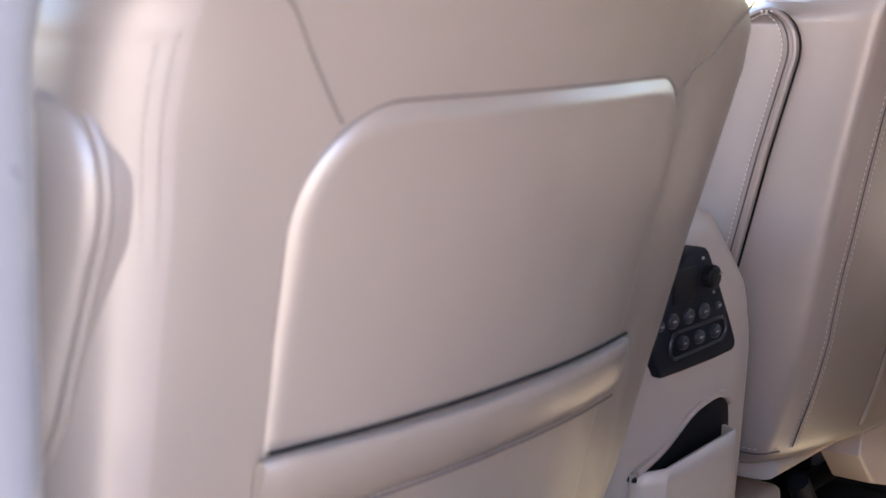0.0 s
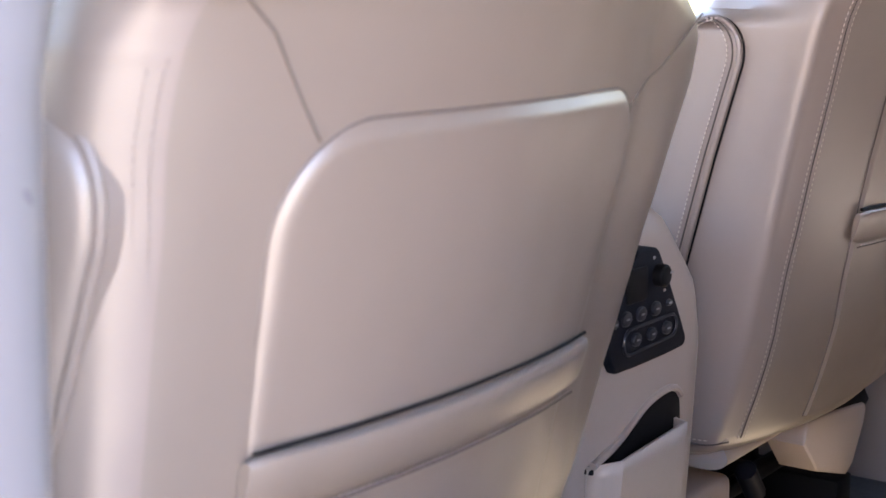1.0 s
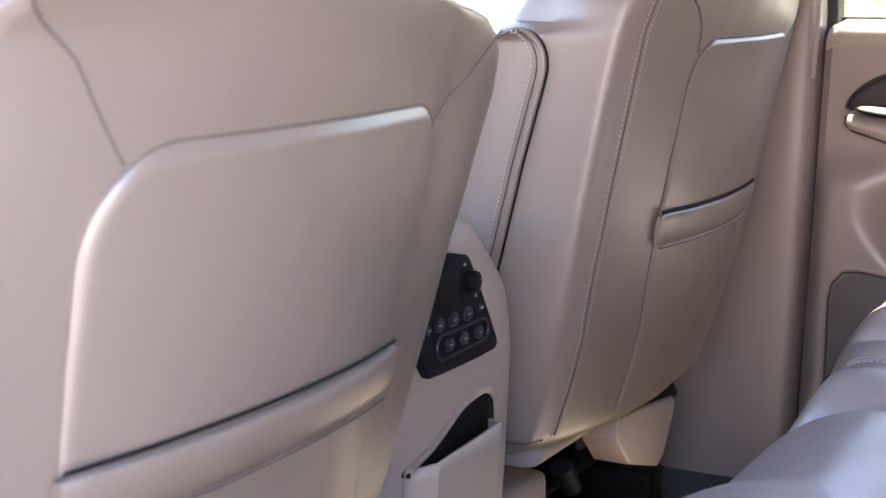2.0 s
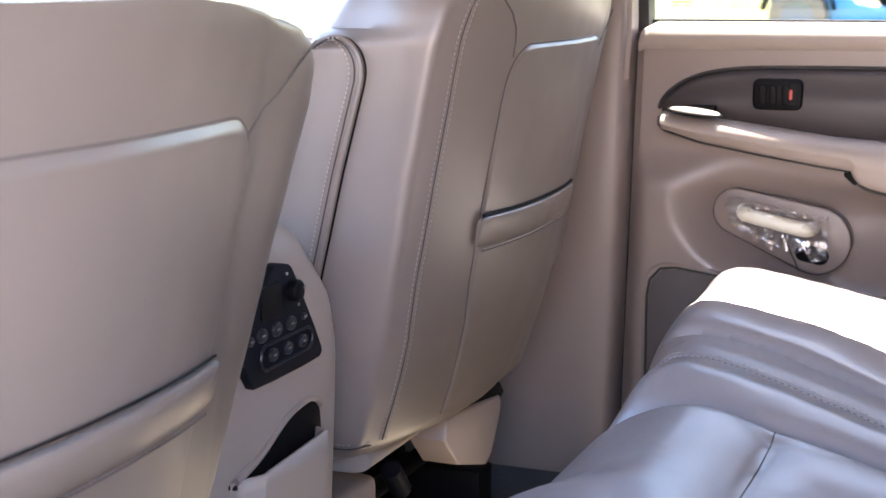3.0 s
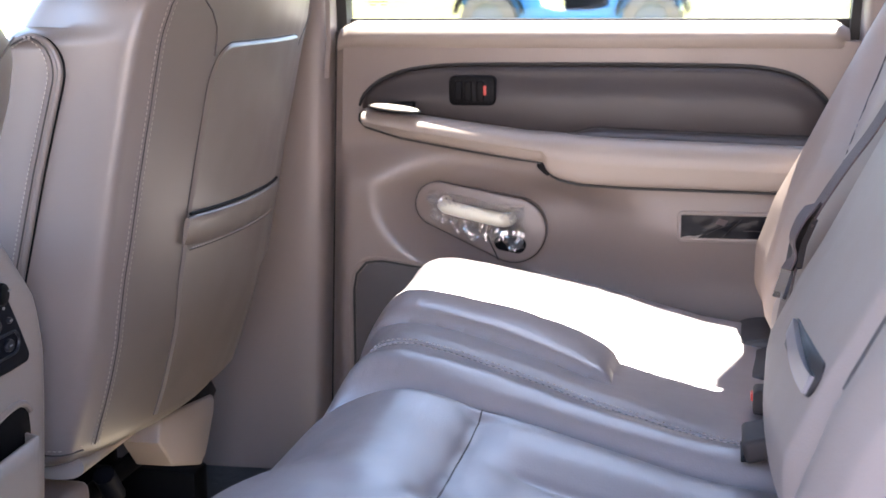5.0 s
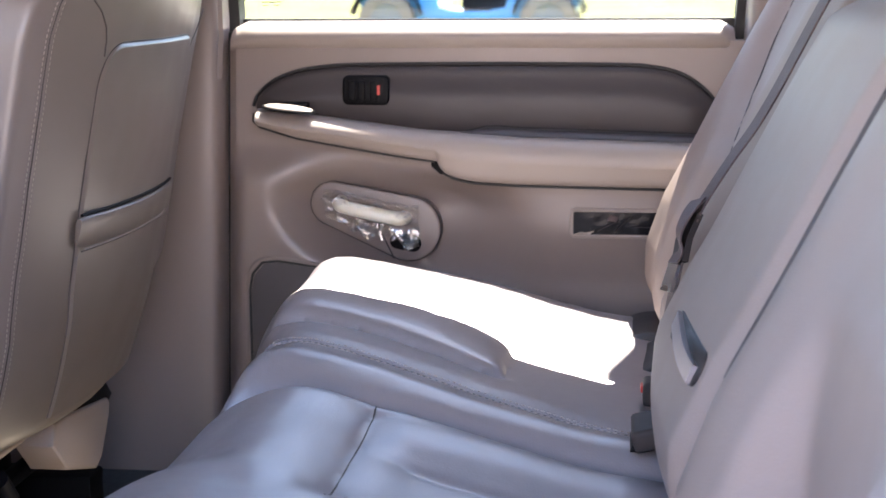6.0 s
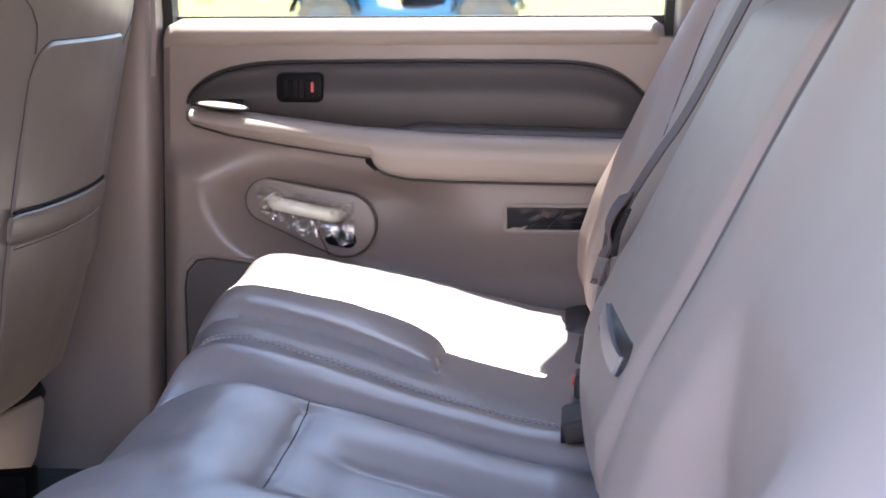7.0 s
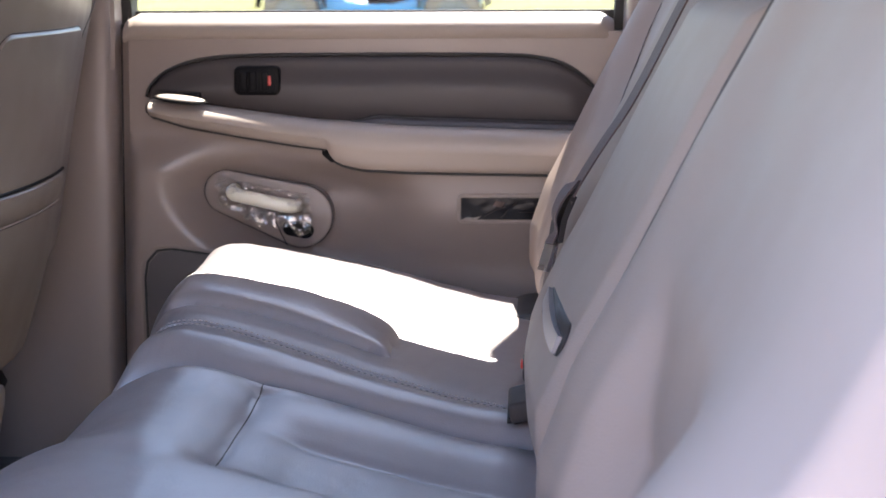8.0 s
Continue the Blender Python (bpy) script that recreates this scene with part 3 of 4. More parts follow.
part("window_frame", quads(bmesh.new(), rows, closed_u=True, caps=True), RUBBER, door, "black window channel")
part("window_frame", leaning(0.678, 0.697, 0.846, 0.880, 0.655, 1.10), RUBBER, door, "black window channel")
part("door_seal", leaning(-0.028, 0.016, 0.826, 0.872, FLOOR_Z, 0.675), RUBBER, door, "black rubber door seal")
part("belt_strip", block(bmesh.new(), 0.0, 0.68, 0.8665, 0.878, 0.64, 0.692, 0.002), RUBBER, door)
pane = part("pane", leaning(-0.01, 0.69, 0.8790, 0.8825, 0.60, 1.145), GLASS, door, "lightly tinted side window")
part("glass_mark", block(bmesh.new(), 0.0285, 0.0560, 0.8740, 0.8746, 0.7142, 0.7154, 0.0002), BLACK, pane)
part("glass_mark", block(bmesh.new(), 0.0300, 0.0380, 0.8748, 0.8754, 0.7100, 0.7110, 0.0002), BLACK, pane)
part("glass_mark", block(bmesh.new(), 0.0450, 0.0530, 0.8748, 0.8754, 0.7100, 0.7110, 0.0002), BLACK, pane)
part("outer_skin", block(bmesh.new(), -0.012, 0.715, 0.884, 0.93, FLOOR_Z, 0.668, 0.006), PAINT, door)

# clear wrapping round the handle: a bag drawn over the bar, its lower edge hanging loose


def fold(p, seed):
    """Sharp creases: ridged noise."""
    return 1.0 - 2.0 * abs(noise.noise(Vector((p[0], p[1], seed))))


bm = bmesh.new()
for back in (0, 1):
    rows = []
    for i in range(21):
        t = i / 20
        row = []
        for k in range(49):
            q = k / 48
            over = min(1.0, abs(t - 0.36) / 0.36) if t < 0.36 else min(1.0, (t - 0.36) / 0.30)
            hang = 0.024 * smooth(0.55, 1.0, t) * (0.35 + 0.65 * smooth(0.10, 0.35, q)) * (0.55 + 0.9 * abs(noise.noise(Vector((q * 6.5, 1.7, 0.4)))))
            flare = 0.008 * smooth(0.90, 1.0, q) - 0.006 * smooth(0.08, 0.0, q)
            x = 0.128 + 0.130 * q + 0.0025 * fold((q * 3, t * 4), 2.2)
            z = 0.4650 - 0.0262 * q - 0.036 * t - hang + flare * (0.5 - t) + 0.0016 * fold((q * 9, t * 3), 5.1)
            y = 0.7705 + 0.014 * over ** 2 + (0.008 if back else 0.0) * smooth(0.0, 0.3, min(t, 1 - t) + 0.15) + 0.0040 * fold((q * 7 + t * 2, t * 5), 7.3 + back) + 0.0018 * fold((q * 19, t * 13 + q * 5), 3.9)
            row.append((x, y, z))
        rows.append(row)
    quads(bm, rows)
bmesh.ops.triangulate(bm, faces=bm.faces)
wrap = tagged(finish("plastic_wrap", bm, FILM, angle=22), "crumpled clear plastic bag wrapped round the handle", "plastic bag")
wrap.visible_shadow = False


# front belt beside the pillar
bm = ribbon([(-0.007, 0.774, 0.615), (-0.0055, 0.772, 0.640), (-0.003, 0.771, 0.668), (0.0, 0.760, 0.72), (0.004, 0.718, 0.86), (0.008, 0.664, 1.04)], (1, 0.6, 0), 0.006, 0.0016)
tagged(finish("seat_belt", bm, TRIM), "taupe webbing of the front seat belt by the pillar", "seat belt")


# ---------------------------------------------------------------- front seats
EZ = ([0.20, 0.248, 0.256, 0.268, 0.32, 0.384, 0.56, 0.672, 0.727, 0.80, 0.86], [-0.190, -0.142, -0.124, -0.112, -0.094, -0.074, -0.042, -0.018, -0.006, 0.004, -0.004])
WZ = ([0.20, 0.248, 0.256, 0.272, 0.40, 0.690, 0.72, 0.745, 0.775, 0.805, 0.83, 0.85], [0.235, 0.246, 0.260, 0.268, 0.278, 0.278, 0.270, 0.256, 0.228, 0.188, 0.135, 0.07])


WD = ([0.20, 0.23, 0.27, 0.37, 0.44, 0.577, 0.66, 0.69, 0.705, 0.718, 0.725, 0.731, 0.737, 0.742, 0.76], [0.19, 0.212, 0.218, 0.228, 0.241, 0.264, 0.275, 0.273, 0.266, 0.252, 0.232, 0.20, 0.15, 0.07, 0.07])


def seat_back_x(u, z):
    return interp(z, *EZ) + 0.033 * max(-0.6, 1 - (u / 0.236) ** 2) + 0.0018 * noise.noise(Vector((u * 8, z * 9, 3.3))) + 0.0006 * noise.noise(Vector((u * 26, z * 30, 7.1)))


def front_seat(label, side, dx, dz, shoulder, pad):
    """side +1: the inboard edge lies towards smaller y; the seat's local u runs towards larger y."""
    cy = 0.452 * side
    seat = thing("front_seat", label, "car seat", "front seats")

    slim, broad = (1.0, 1.48) if side > 0 else (0.72, 1.85)
    wz = WZ if side > 0 else WD
    soft_seam = SEAM if side > 0 else SEAM_SOFT

    def across(u):
        return cy + (0.2 + (u - 0.2) * broad if u > 0.2 else u if u > -0.2 else -0.2 + (u + 0.2) * slim)

    def at(u, z, off=0.0):
        return Vector((seat_back_x(u, z) + off + dx, across(u), z + dz))

    def stretch(z):
        """The driver seat's outer shoulder is squarer than its inner one."""
        return max(1.0, interp(z, [0.60, 0.70, 0.728, 0.738, 0.743], [0.27, 0.272, 0.262, 0.235, 0.16]) / interp(z, *wz)) if side < 0 else 1.0

    def tuck(off, z):
        """The shoulder of the passenger seat draws in at its front, above the side pad."""
        return 0.030 * smooth(0.690, 0.700, z) * smooth(0.785, 0.725, z) * smooth(-0.050, -0.120, off) if side > 0 else 0.0

    rows = []
    for k in range(97):
        z = 0.248 + (0.601 - shoulder) * (1 - (1 - k / 96) ** 1.5)
        e, w = interp(z, *EZ), interp(z, *wz)
        d = interp(z, [0.2, 0.3, 0.7, 0.86], [0.10, 0.15, 0.15, 0.09])
        ring = [(-w, e - 0.040), (-w * 0.988, e - 0.014)] if side > 0 else [(-w, e - 0.040), (-w * 0.99, e - 0.022)]
        ring += [(u * w, seat_back_x(u * w, z) - 0.004 * smooth(0.84, 0.93, abs(u))) for u in np.linspace(-0.93, 0.93, 29)]
        ring += [(w * 0.99, e - 0.022), (w, e - 0.040), (w, e - 0.07), (w, e - d + 0.03), (w * 0.95, e - d - 0.012), (w * 0.75, e - d), (0, e - d + 0.02), (-w * 0.75, e - d), (-w * 0.95, e - d - 0.012), (-w, e - d + 0.03), (-w, e - 0.07)]
        ring = [(p[0] + tuck(p[1] - e, z), p[1]) if p[0] < -0.6 * w else p for p in ring]
        if side < 0:
            ring = [(p[0] * stretch(z), p[1]) if p[0] < 0 else p for p in ring]
        lift = 0.058 * smooth(0.42, 0.248, z) if side > 0 else 0.0
        rows.append([(p[1] + dx, across(p[0]), z + dz + lift * smooth(0.0, 0.26, p[0])) for p in chaikin(ring, 2)])
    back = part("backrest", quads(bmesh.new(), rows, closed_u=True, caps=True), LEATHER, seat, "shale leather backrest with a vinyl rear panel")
    back.data.materials.append(VINYL)
    # the vinyl runs from the stitched edge seam across the rear face
    count = len(rows[0])
    lo = across(-0.868 * interp(rows[46][0][2] - dz, *wz))
    middle = [lo < y and x > -0.072 + dx for x, y, z in rows[46]]
    for k, p in enumerate(back.data.polygons):
        p.material_index = 1 if k < count * 96 and middle[k % count] and middle[(k + 1) % count] else 0

    # map pocket panel, standing a little proud inside its seam
    top, bottom, narrow = (0.680, 0.275, 0.151) if side > 0 else (0.665, 0.275, 0.161)
    wide = 0.186 if side < 0 else 0.174

    def corner(z, r):
        return r - math.sqrt(max(0.0, r * r - max(0.0, z - (top - r)) ** 2))

    def left(z):
        return -(narrow - corner(z, 0.060 if side < 0 else 0.045) - 0.018 * smooth(0.45, 0.28, z))

    def right(z):
        return interp(z, [0.28, 0.446, 0.495, 0.56, 0.636], [0.120, 0.144, wide - 0.027, wide - 0.008, wide]) - corner(z, 0.046 if side < 0 else 0.040)

    levels = [bottom + (top - bottom) * (1 - (1 - k / 80) ** 2.0) for k in range(81)]
    rows = []
    for z in levels:
        lo, hi = left(z), right(z)
        row = []
        for j in range(57):
            q = j / 56
            u = lo + (hi - lo) * (q - 0.06 * math.sin(2 * math.pi * q))
            da, db = min(u - lo, hi - u), 0.6 * (top - z)
            d = min(1.5 * da * db / (da + db + 1e-6), z - bottom + 0.004)
            row.append(at(u, z, -0.0006 + (0.0040 if side > 0 else 0.0045) * smooth(-0.001, 0.0045 if side > 0 else 0.009, d) + 0.0022 * smooth(0.0, 0.06, d)))
        rows.append(row)
    panel = part("pocket_panel", quads(bmesh.new(), rows), VINYL, back, "smooth vinyl map pocket")
    outline = [(left(z), z) for z in levels] + [(u, top) for u in np.linspace(left(top), right(top), 26)[1:-1]] + [(right(z), z) for z in levels[::-1]]
    part("pocket_seam", tube([at(u, z, 0.0002) for u, z in outline], 0.0008, 6, up=(1, 0, 0)), soft_seam, back)

    # rolled lip across the pocket; a black tube stands in for its shaded mouth
    rows = []
    bulge = 0.0052 if side > 0 else 0.0070
    l0, l1 = left(0.49) - (0.007 if side > 0 else 0.003), right(0.49) + 0.001
    for j in range(45):
        q = j / 44
        u = l0 + (l1 - l0) * q
        end = smooth(0.0, 0.014, min(u - l0, l1 - u))
        sag = 0.002 * math.sin(q * math.pi)
        ring = []
        for t in range(18):
            a = 2 * math.pi * t / 18
            zz = 0.4845 - sag + 0.0170 * math.copysign(abs(math.sin(a)) ** 0.8, math.sin(a)) * (0.85 + 0.15 * end)
            ring.append(at(u, zz, bulge + (bulge + 0.0006) * math.copysign(abs(math.cos(a)) ** 0.7, math.cos(a)) * (0.55 + 0.45 * end) * (0.85 + 0.45 * math.sin(a))))
        rows.append(ring)
    lip = part("pocket_lip", quads(bmesh.new(), rows, closed_u=True, caps=True), VINYL, back, "rolled vinyl edge of the pocket")
    part("pocket_mouth_shade", tube([at(u, 0.5028, bulge + 0.0010) for u in np.linspace(l0 + 0.003, l1 - 0.003, 30)], 0.0019 if side > 0 else 0.0011, 8, up=(1, 0, 0)), BLACK, back, "black tube in place of the shaded pocket opening")
    part("stitching", stitches([at(u, 0.4655, bulge + 0.0036) for u in np.linspace(l0 + 0.012, l1 - 0.012, 30)], w=0.0009 if side > 0 else 0.0006), THREAD if side > 0 else LEATHER, lip)
    part("lip_seam", tube([at(u, 0.4632, bulge + 0.0018) for u in np.linspace(l0 + 0.010, l1 - 0.010, 30)], 0.0009, 6, up=(1, 0, 0)), SEAM, lip)

    seam = ([0.667, 0.684, 0.697, 0.713, 0.725, 0.750], [-0.146, -0.147, -0.152, -0.166, -0.183, -0.214]) if side > 0 else ([0.656, 0.661, 0.680, 0.708, 0.718, 0.727, 0.738], [-0.139, -0.143, -0.156, -0.175, -0.187, -0.200, -0.217])
    part("panel_seam", tube([at(u, z, 0.0002 + seat_back_x(u / stretch(z), z) - seat_back_x(u, z)) for u, z in ((interp(z, *seam), z) for z in np.linspace(seam[0][0], seam[0][-1], 40))], 0.0010, 6, up=(1, 0, 0)), soft_seam, back)
    part("panel_seam", tube([at(interp(q, [0, 0.4, 1], [wide - 0.012, wide + 0.034, wide + 0.080] if side > 0 else [0.174, 0.212, 0.246]), interp(q, [0, 0.4, 1], [0.651, 0.674, 0.708]), 0.0001) for q in np.linspace(0, 1, 16)], 0.0009, 6, up=(1, 0, 0)), soft_seam, back)
    zs = np.linspace(0.272, 0.79 if side > 0 else 0.722, 60)
    line = [(interp(z, *wz) * 0.872, z) for z in zs]
    if side > 0:
        part("edge_seam", tube([at(-u, z, -0.0006) for u, z in line], 0.0007, 6, up=(1, 0, 0)), SEAM, back)
    for o in (-0.0042, 0.0042):
        part("stitching", stitches([at(-(u + o), z, (0.0006 if side > 0 else 0.0002) - (0.0018 if o > 0 else 0)) for u, z in line], w=0.0004 if o < 0 else 0.0007 if side > 0 else 0.0005), THREAD if side > 0 else LEATHER, back)

    if side > 0:
        zb = 0.270
        eb, wb = interp(zb, *EZ), interp(zb, *wz)
        hem = chaikin([(eb - 0.085, across(-wb) - 0.0005, zb), (eb - 0.055, across(-wb) - 0.0008, zb - 0.001), (eb - 0.030, across(-wb) - 0.0006, zb - 0.002), (eb - 0.018, across(-wb * 0.985), zb - 0.002), (seat_back_x(-wb * 0.93, zb) - 0.002, across(-wb * 0.93), zb)], 2, False)
        part("hem_seam", tube(hem, 0.0010, 6), SEAM, back)
        part("stitching", stitches([p + Vector((0, -0.0008, 0.0045)) for p in hem], w=0.0007), THREAD, back)

    # cushion, hinge cover, tracks
    rows = []
    for k in range(25):
        v = -1 + k / 12
        w = 0.255
        drop = 0.03 * abs(v) ** 6
        rows.append([Vector(p) + Vector((dx, cy, dz)) for p in chaikin([(-0.66, v * w, 0.20), (-0.68, v * w, 0.30 - drop), (-0.62, v * w, 0.345 - drop), (-0.40, v * w, 0.33 - drop), (-0.27, v * w, 0.31 - drop), (-0.23, v * w, 0.26), (-0.24, v * w, 0.20)], 2)])
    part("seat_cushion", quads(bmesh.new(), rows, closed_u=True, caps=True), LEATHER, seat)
    rows = []
    for k in range(15):
        y = cy - 0.232 + 0.36 * k / 14
        rows.append([Vector(p) + Vector((dx, y, dz)) for p in chaikin([(-0.150, 0, 0.262), (-0.126, 0, 0.254), (-0.124, 0, 0.238), (-0.145, 0, 0.229), (-0.21, 0, 0.232), (-0.21, 0, 0.262)], 2)])
    part("lower_valance", quads(bmesh.new(), rows, closed_u=True, caps=True), TRIM_LIGHT, seat, "beige valance under the backrest")
    cov = [(0.418, 0.238), (0.46, 0.236), (0.596, 0.219), (0.602, 0.210), (0.598, 0.195), (0.566, 0.150), (0.545, 0.141), (0.452, 0.170), (0.410, 0.212)]
    cov = [(cy + side * (y - 0.452), z + dz) for y, z in cov]
    part("hinge_cover", slab(cov, -0.118 + dx, -0.165 + dx, 0.004, axis="x"), TRIM_LIGHT, seat, "beige plastic cover on the seat track")
    # black wedge between the backrest bottom and the hinge cover
    part("hinge_wedge", slab([(cy + side * (y - 0.452), z + dz) for y, z in ((0.43, 0.232), (0.43, 0.262), (0.540, 0.262), (0.602, 0.240), (0.624, 0.217), (0.600, 0.205))], -0.1225 + dx, -0.17 + dx, 0.003, axis="x"), BLACK, seat)
    for y in (-0.19, 0.15):
        part("seat_track", block(bmesh.new(), -0.62 + dx, -0.14 + dx, cy + y - 0.025, cy + y + 0.025, FLOOR_Z, 0.118, 0.006), BLACK, seat)
        part("track_leg", block(bmesh.new(), -0.58 + dx, -0.26 + dx, cy + y - 0.012, cy + y + 0.012, 0.10, 0.23, 0.004), BLACK, seat)
    part("cross_tube", tube([(-0.20 + dx, cy - 0.20, 0.15), (-0.20 + dx, cy + 0.16, 0.15)], 0.012, 10), BLACK, seat)
    part("seat_motor", tube([(-0.17 + dx, cy - 0.085, 0.185), (-0.17 + dx, cy - 0.055, 0.150)], 0.013, 10), CHARCOAL, seat)

    # padded side piece on the edge that faces smaller y
    y_in, (pz, pxs), top_z, hw, sewn = pad
    rows, edge = [], []
    for k in range(64):
        z = pz[0] + (top_z - pz[0]) * (1 - (1 - k / 63.5) ** 1.8)
        slope = (pxs[-1] - pxs[-2]) / (pz[-1] - pz[-2])
        c = (interp(z, pz, pxs) if z < pz[-1] else pxs[-1] + slope * (z - pz[-1])) - hw
        q = max(0.0, z - (top_z - hw * 1.1)) / (hw * 1.1)
        h = hw * math.sqrt(max(0.0004, 1 - q * q))
        lip = 0.012 * max(0.0, q - 0.75) / 0.25 if sewn else 0.0
        bev = min(0.012, h * 0.4)
        inner = cy - 0.225
        if sewn:
            ring = [(c + h, inner, z), (c + h, y_in + 0.014, z), (c + h - bev * 0.15, y_in + 0.004 + lip, z), (c + h - bev, y_in + lip, z), (c, y_in + 0.002 + lip, z), (c - h + bev, y_in + lip, z), (c - h, y_in + 0.012, z), (c - h, inner, z)]
        else:
            ring = [(c + h, inner, z), (c + h, y_in + 0.020, z), (c + h - bev * 0.1, y_in + 0.013, z), (c + h - bev * 0.6, y_in + 0.007 + lip, z), (c + h - bev * 1.8, y_in + 0.001 + lip, z), (c, y_in + lip, z), (c - h + bev, y_in + lip, z), (c - h, y_in + 0.012, z), (c - h, inner, z)]
        rows.append(chaikin(ring, 2))
        edge.append((c + h, z, c - h, q))
    pad_ob = part("side_pad", quads(bmesh.new(), rows, closed_u=True, caps=True), LEATHER, seat, "padded leather side piece")

    def rim(inset):
        """Along the pad's edge, over its top and a little down the other side."""
        return [(x - inset, z) for x, z, xl, q in edge[:-1]] + [(xl + inset, z) for x, z, xl, q in edge[-2::-1] if q > 0.1]

    if sewn:
        part("piping", tube([(x, y_in + 0.005, z) for x, z in rim(0.0035)], 0.0034, 8, up=(0, 1, 0)), LEATHER, pad_ob)
        part("stitching", stitches([(x, y_in - 0.0002, z) for x, z in rim(0.0135)[:-4]], 0.0030, 0.0018), THREAD, pad_ob)
        # black cord laid in to stand for the shade between pad and seat
        part("pad_gap_shade", tube([(x, y_in + 0.0095, z) for x, z in rim(0.0008)], 0.0018, 8, up=(0, 1, 0)), BLACK, pad_ob, "black cord in place of the shade behind the pad")
        part("pad_seam", tube([(x, y_in + 0.0008, z) for x, z in rim(0.0085)], 0.0009, 6, up=(0, 1, 0)), SEAM, pad_ob)
    else:
        part("piping", tube([(x, y_in + 0.018, z) for x, z in rim(0.0005)], 0.0036, 8, up=(0, 1, 0)), LEATHER, pad_ob)
    return seat


PAD_ARMREST = ([0.40, 0.45, 0.56, 0.635], [-0.168, -0.155, -0.128, -0.107])
PAD_DOOR_SIDE = ([0.40, 0.505, 0.527, 0.598, 0.632], [-0.097, -0.045, -0.033, -0.006, 0.007])
front_seat("shale leather front passenger seat with map pocket", 1, 0.0, 0.0, 0.0, (0.165, PAD_ARMREST, 0.692, 0.043, True))
front_seat("shale leather driver seat with map pocket", -1, 0.032, -0.005, 0.107, (-0.717, PAD_DOOR_SIDE, 0.669, 0.058, False))


# ---------------------------------------------------------------- centre console
console = thing("centre_console", "taupe plastic centre console with rear controls", "console")
rows = []
for k in range(31):
    z = FLOOR_Z + (0.535 - FLOOR_Z) * k / 30
    w = interp(z, [0.06, 0.2, 0.35, 0.40, 0.45, 0.50, 0.535], [0.100, 0.110, 0.120, 0.122, 0.112, 0.078, 0.050])
    xr = interp(z, [0.06, 0.3, 0.40, 0.46, 0.52, 0.535], [-0.108, -0.102, -0.100, -0.101, -0.112, -0.128])
    rows.append(chaikin([(xr, -w + 0.022, z), (xr + 0.001, 0, z), (xr, w - 0.022, z), (xr - 0.020, w, z), (-0.40, w + 0.005, z), (-0.80, w, z), (-0.80, -w, z), (-0.40, -w - 0.005, z), (xr - 0.020, -w, z)], 2))
part("console_body", quads(bmesh.new(), rows, closed_u=True, caps=True), TRIM_LIGHT, console)
PANEL = [(-0.070, 0.4030), (0.046, 0.4030), (0.054, 0.4075), (0.053, 0.416), (0.002, 0.496), (-0.008, 0.503), (-0.030, 0.503), (-0.045, 0.497), (-0.096, 0.450), (-0.094, 0.440), (-0.078, 0.4065)]
panel = part("control_panel", slab([tuple(p) for p in chaikin(PANEL, 1)], -0.0935, -0.115, 0.0025, axis="x"), CHARCOAL, console, "dark rear control panel")
part("display", slab(rounded(-0.060, -0.024, 0.4600, 0.4890, 0.004), -0.0920, -0.095, 0.0006, axis="x"), BLACK, panel, "black display window")


def button(y, z, r, h=0.003):
    b = part("button", slab([(y + r * 1.25 * math.cos(t), z + r * math.sin(t)) for t in np.linspace(0, 2 * math.pi, 17)[:-1]], -0.0935 + h, -0.095, 0.0016, axis="x"), BUTTON, panel)
    part("mark", slab(rounded(y - 0.0025, y + 0.0025, z - 0.0008, z + 0.0008, 0.0004), -0.0933 + h + 0.0002, -0.0935, 0.0001, axis="x"), MARK, b)


for y in (-0.060, -0.034, -0.008):
    button(y, 0.4488, 0.0064, 0.0030)
for y in (-0.042, -0.015, 0.013):
    button(y, 0.4280, 0.0058, 0.0034)
button(-0.080, 0.448, 0.0042)
button(0.016, 0.4500, 0.003)
ring = [(p[0], p[1]) for p in capsule(-0.052, 0.4275, 0.022, 0.4285, 0.0110, 0.0100, 8)]
part("button_surround", tube([(-0.0925, p[0], p[1]) for p in ring + ring[:1]], 0.0015, 6, up=(1, 0, 0)), BUTTON, panel)
knob = part("volume_knob", slab([(-0.004 + 0.0100 * math.cos(t), 0.4775 + 0.0100 * math.sin(t)) for t in np.linspace(0, 2 * math.pi, 25)[:-1]], -0.084, -0.095, 0.003, axis="x"), BLACK, panel)
part("mark", slab(rounded(0.0005, 0.0060, 0.4790, 0.4806, 0.0005), -0.0835, -0.085, 0.0002, axis="x"), MARK, knob)
part("mark", slab(rounded(-0.0135, -0.0105, 0.4925, 0.4950, 0.0005), -0.0925, -0.094, 0.0002, axis="x"), MARK, panel)
part("mark", slab(rounded(0.007, 0.0100, 0.4610, 0.4635, 0.0005), -0.0925, -0.094, 0.0002, axis="x"), MARK, panel)
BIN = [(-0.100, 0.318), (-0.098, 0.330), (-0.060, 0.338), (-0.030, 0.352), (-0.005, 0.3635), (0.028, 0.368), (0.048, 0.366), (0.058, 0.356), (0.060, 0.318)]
# flat black plate on the console face imitates the shaded inside of the bin
part("bin_mouth_shade", slab([tuple(p) for p in chaikin(BIN, 2)], -0.0995, -0.13, 0.001, axis="x"), BLACK, console, "flat black plate in place of the shaded bin mouth")
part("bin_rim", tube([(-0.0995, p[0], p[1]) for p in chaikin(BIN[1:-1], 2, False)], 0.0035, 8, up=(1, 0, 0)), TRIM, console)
rows = []
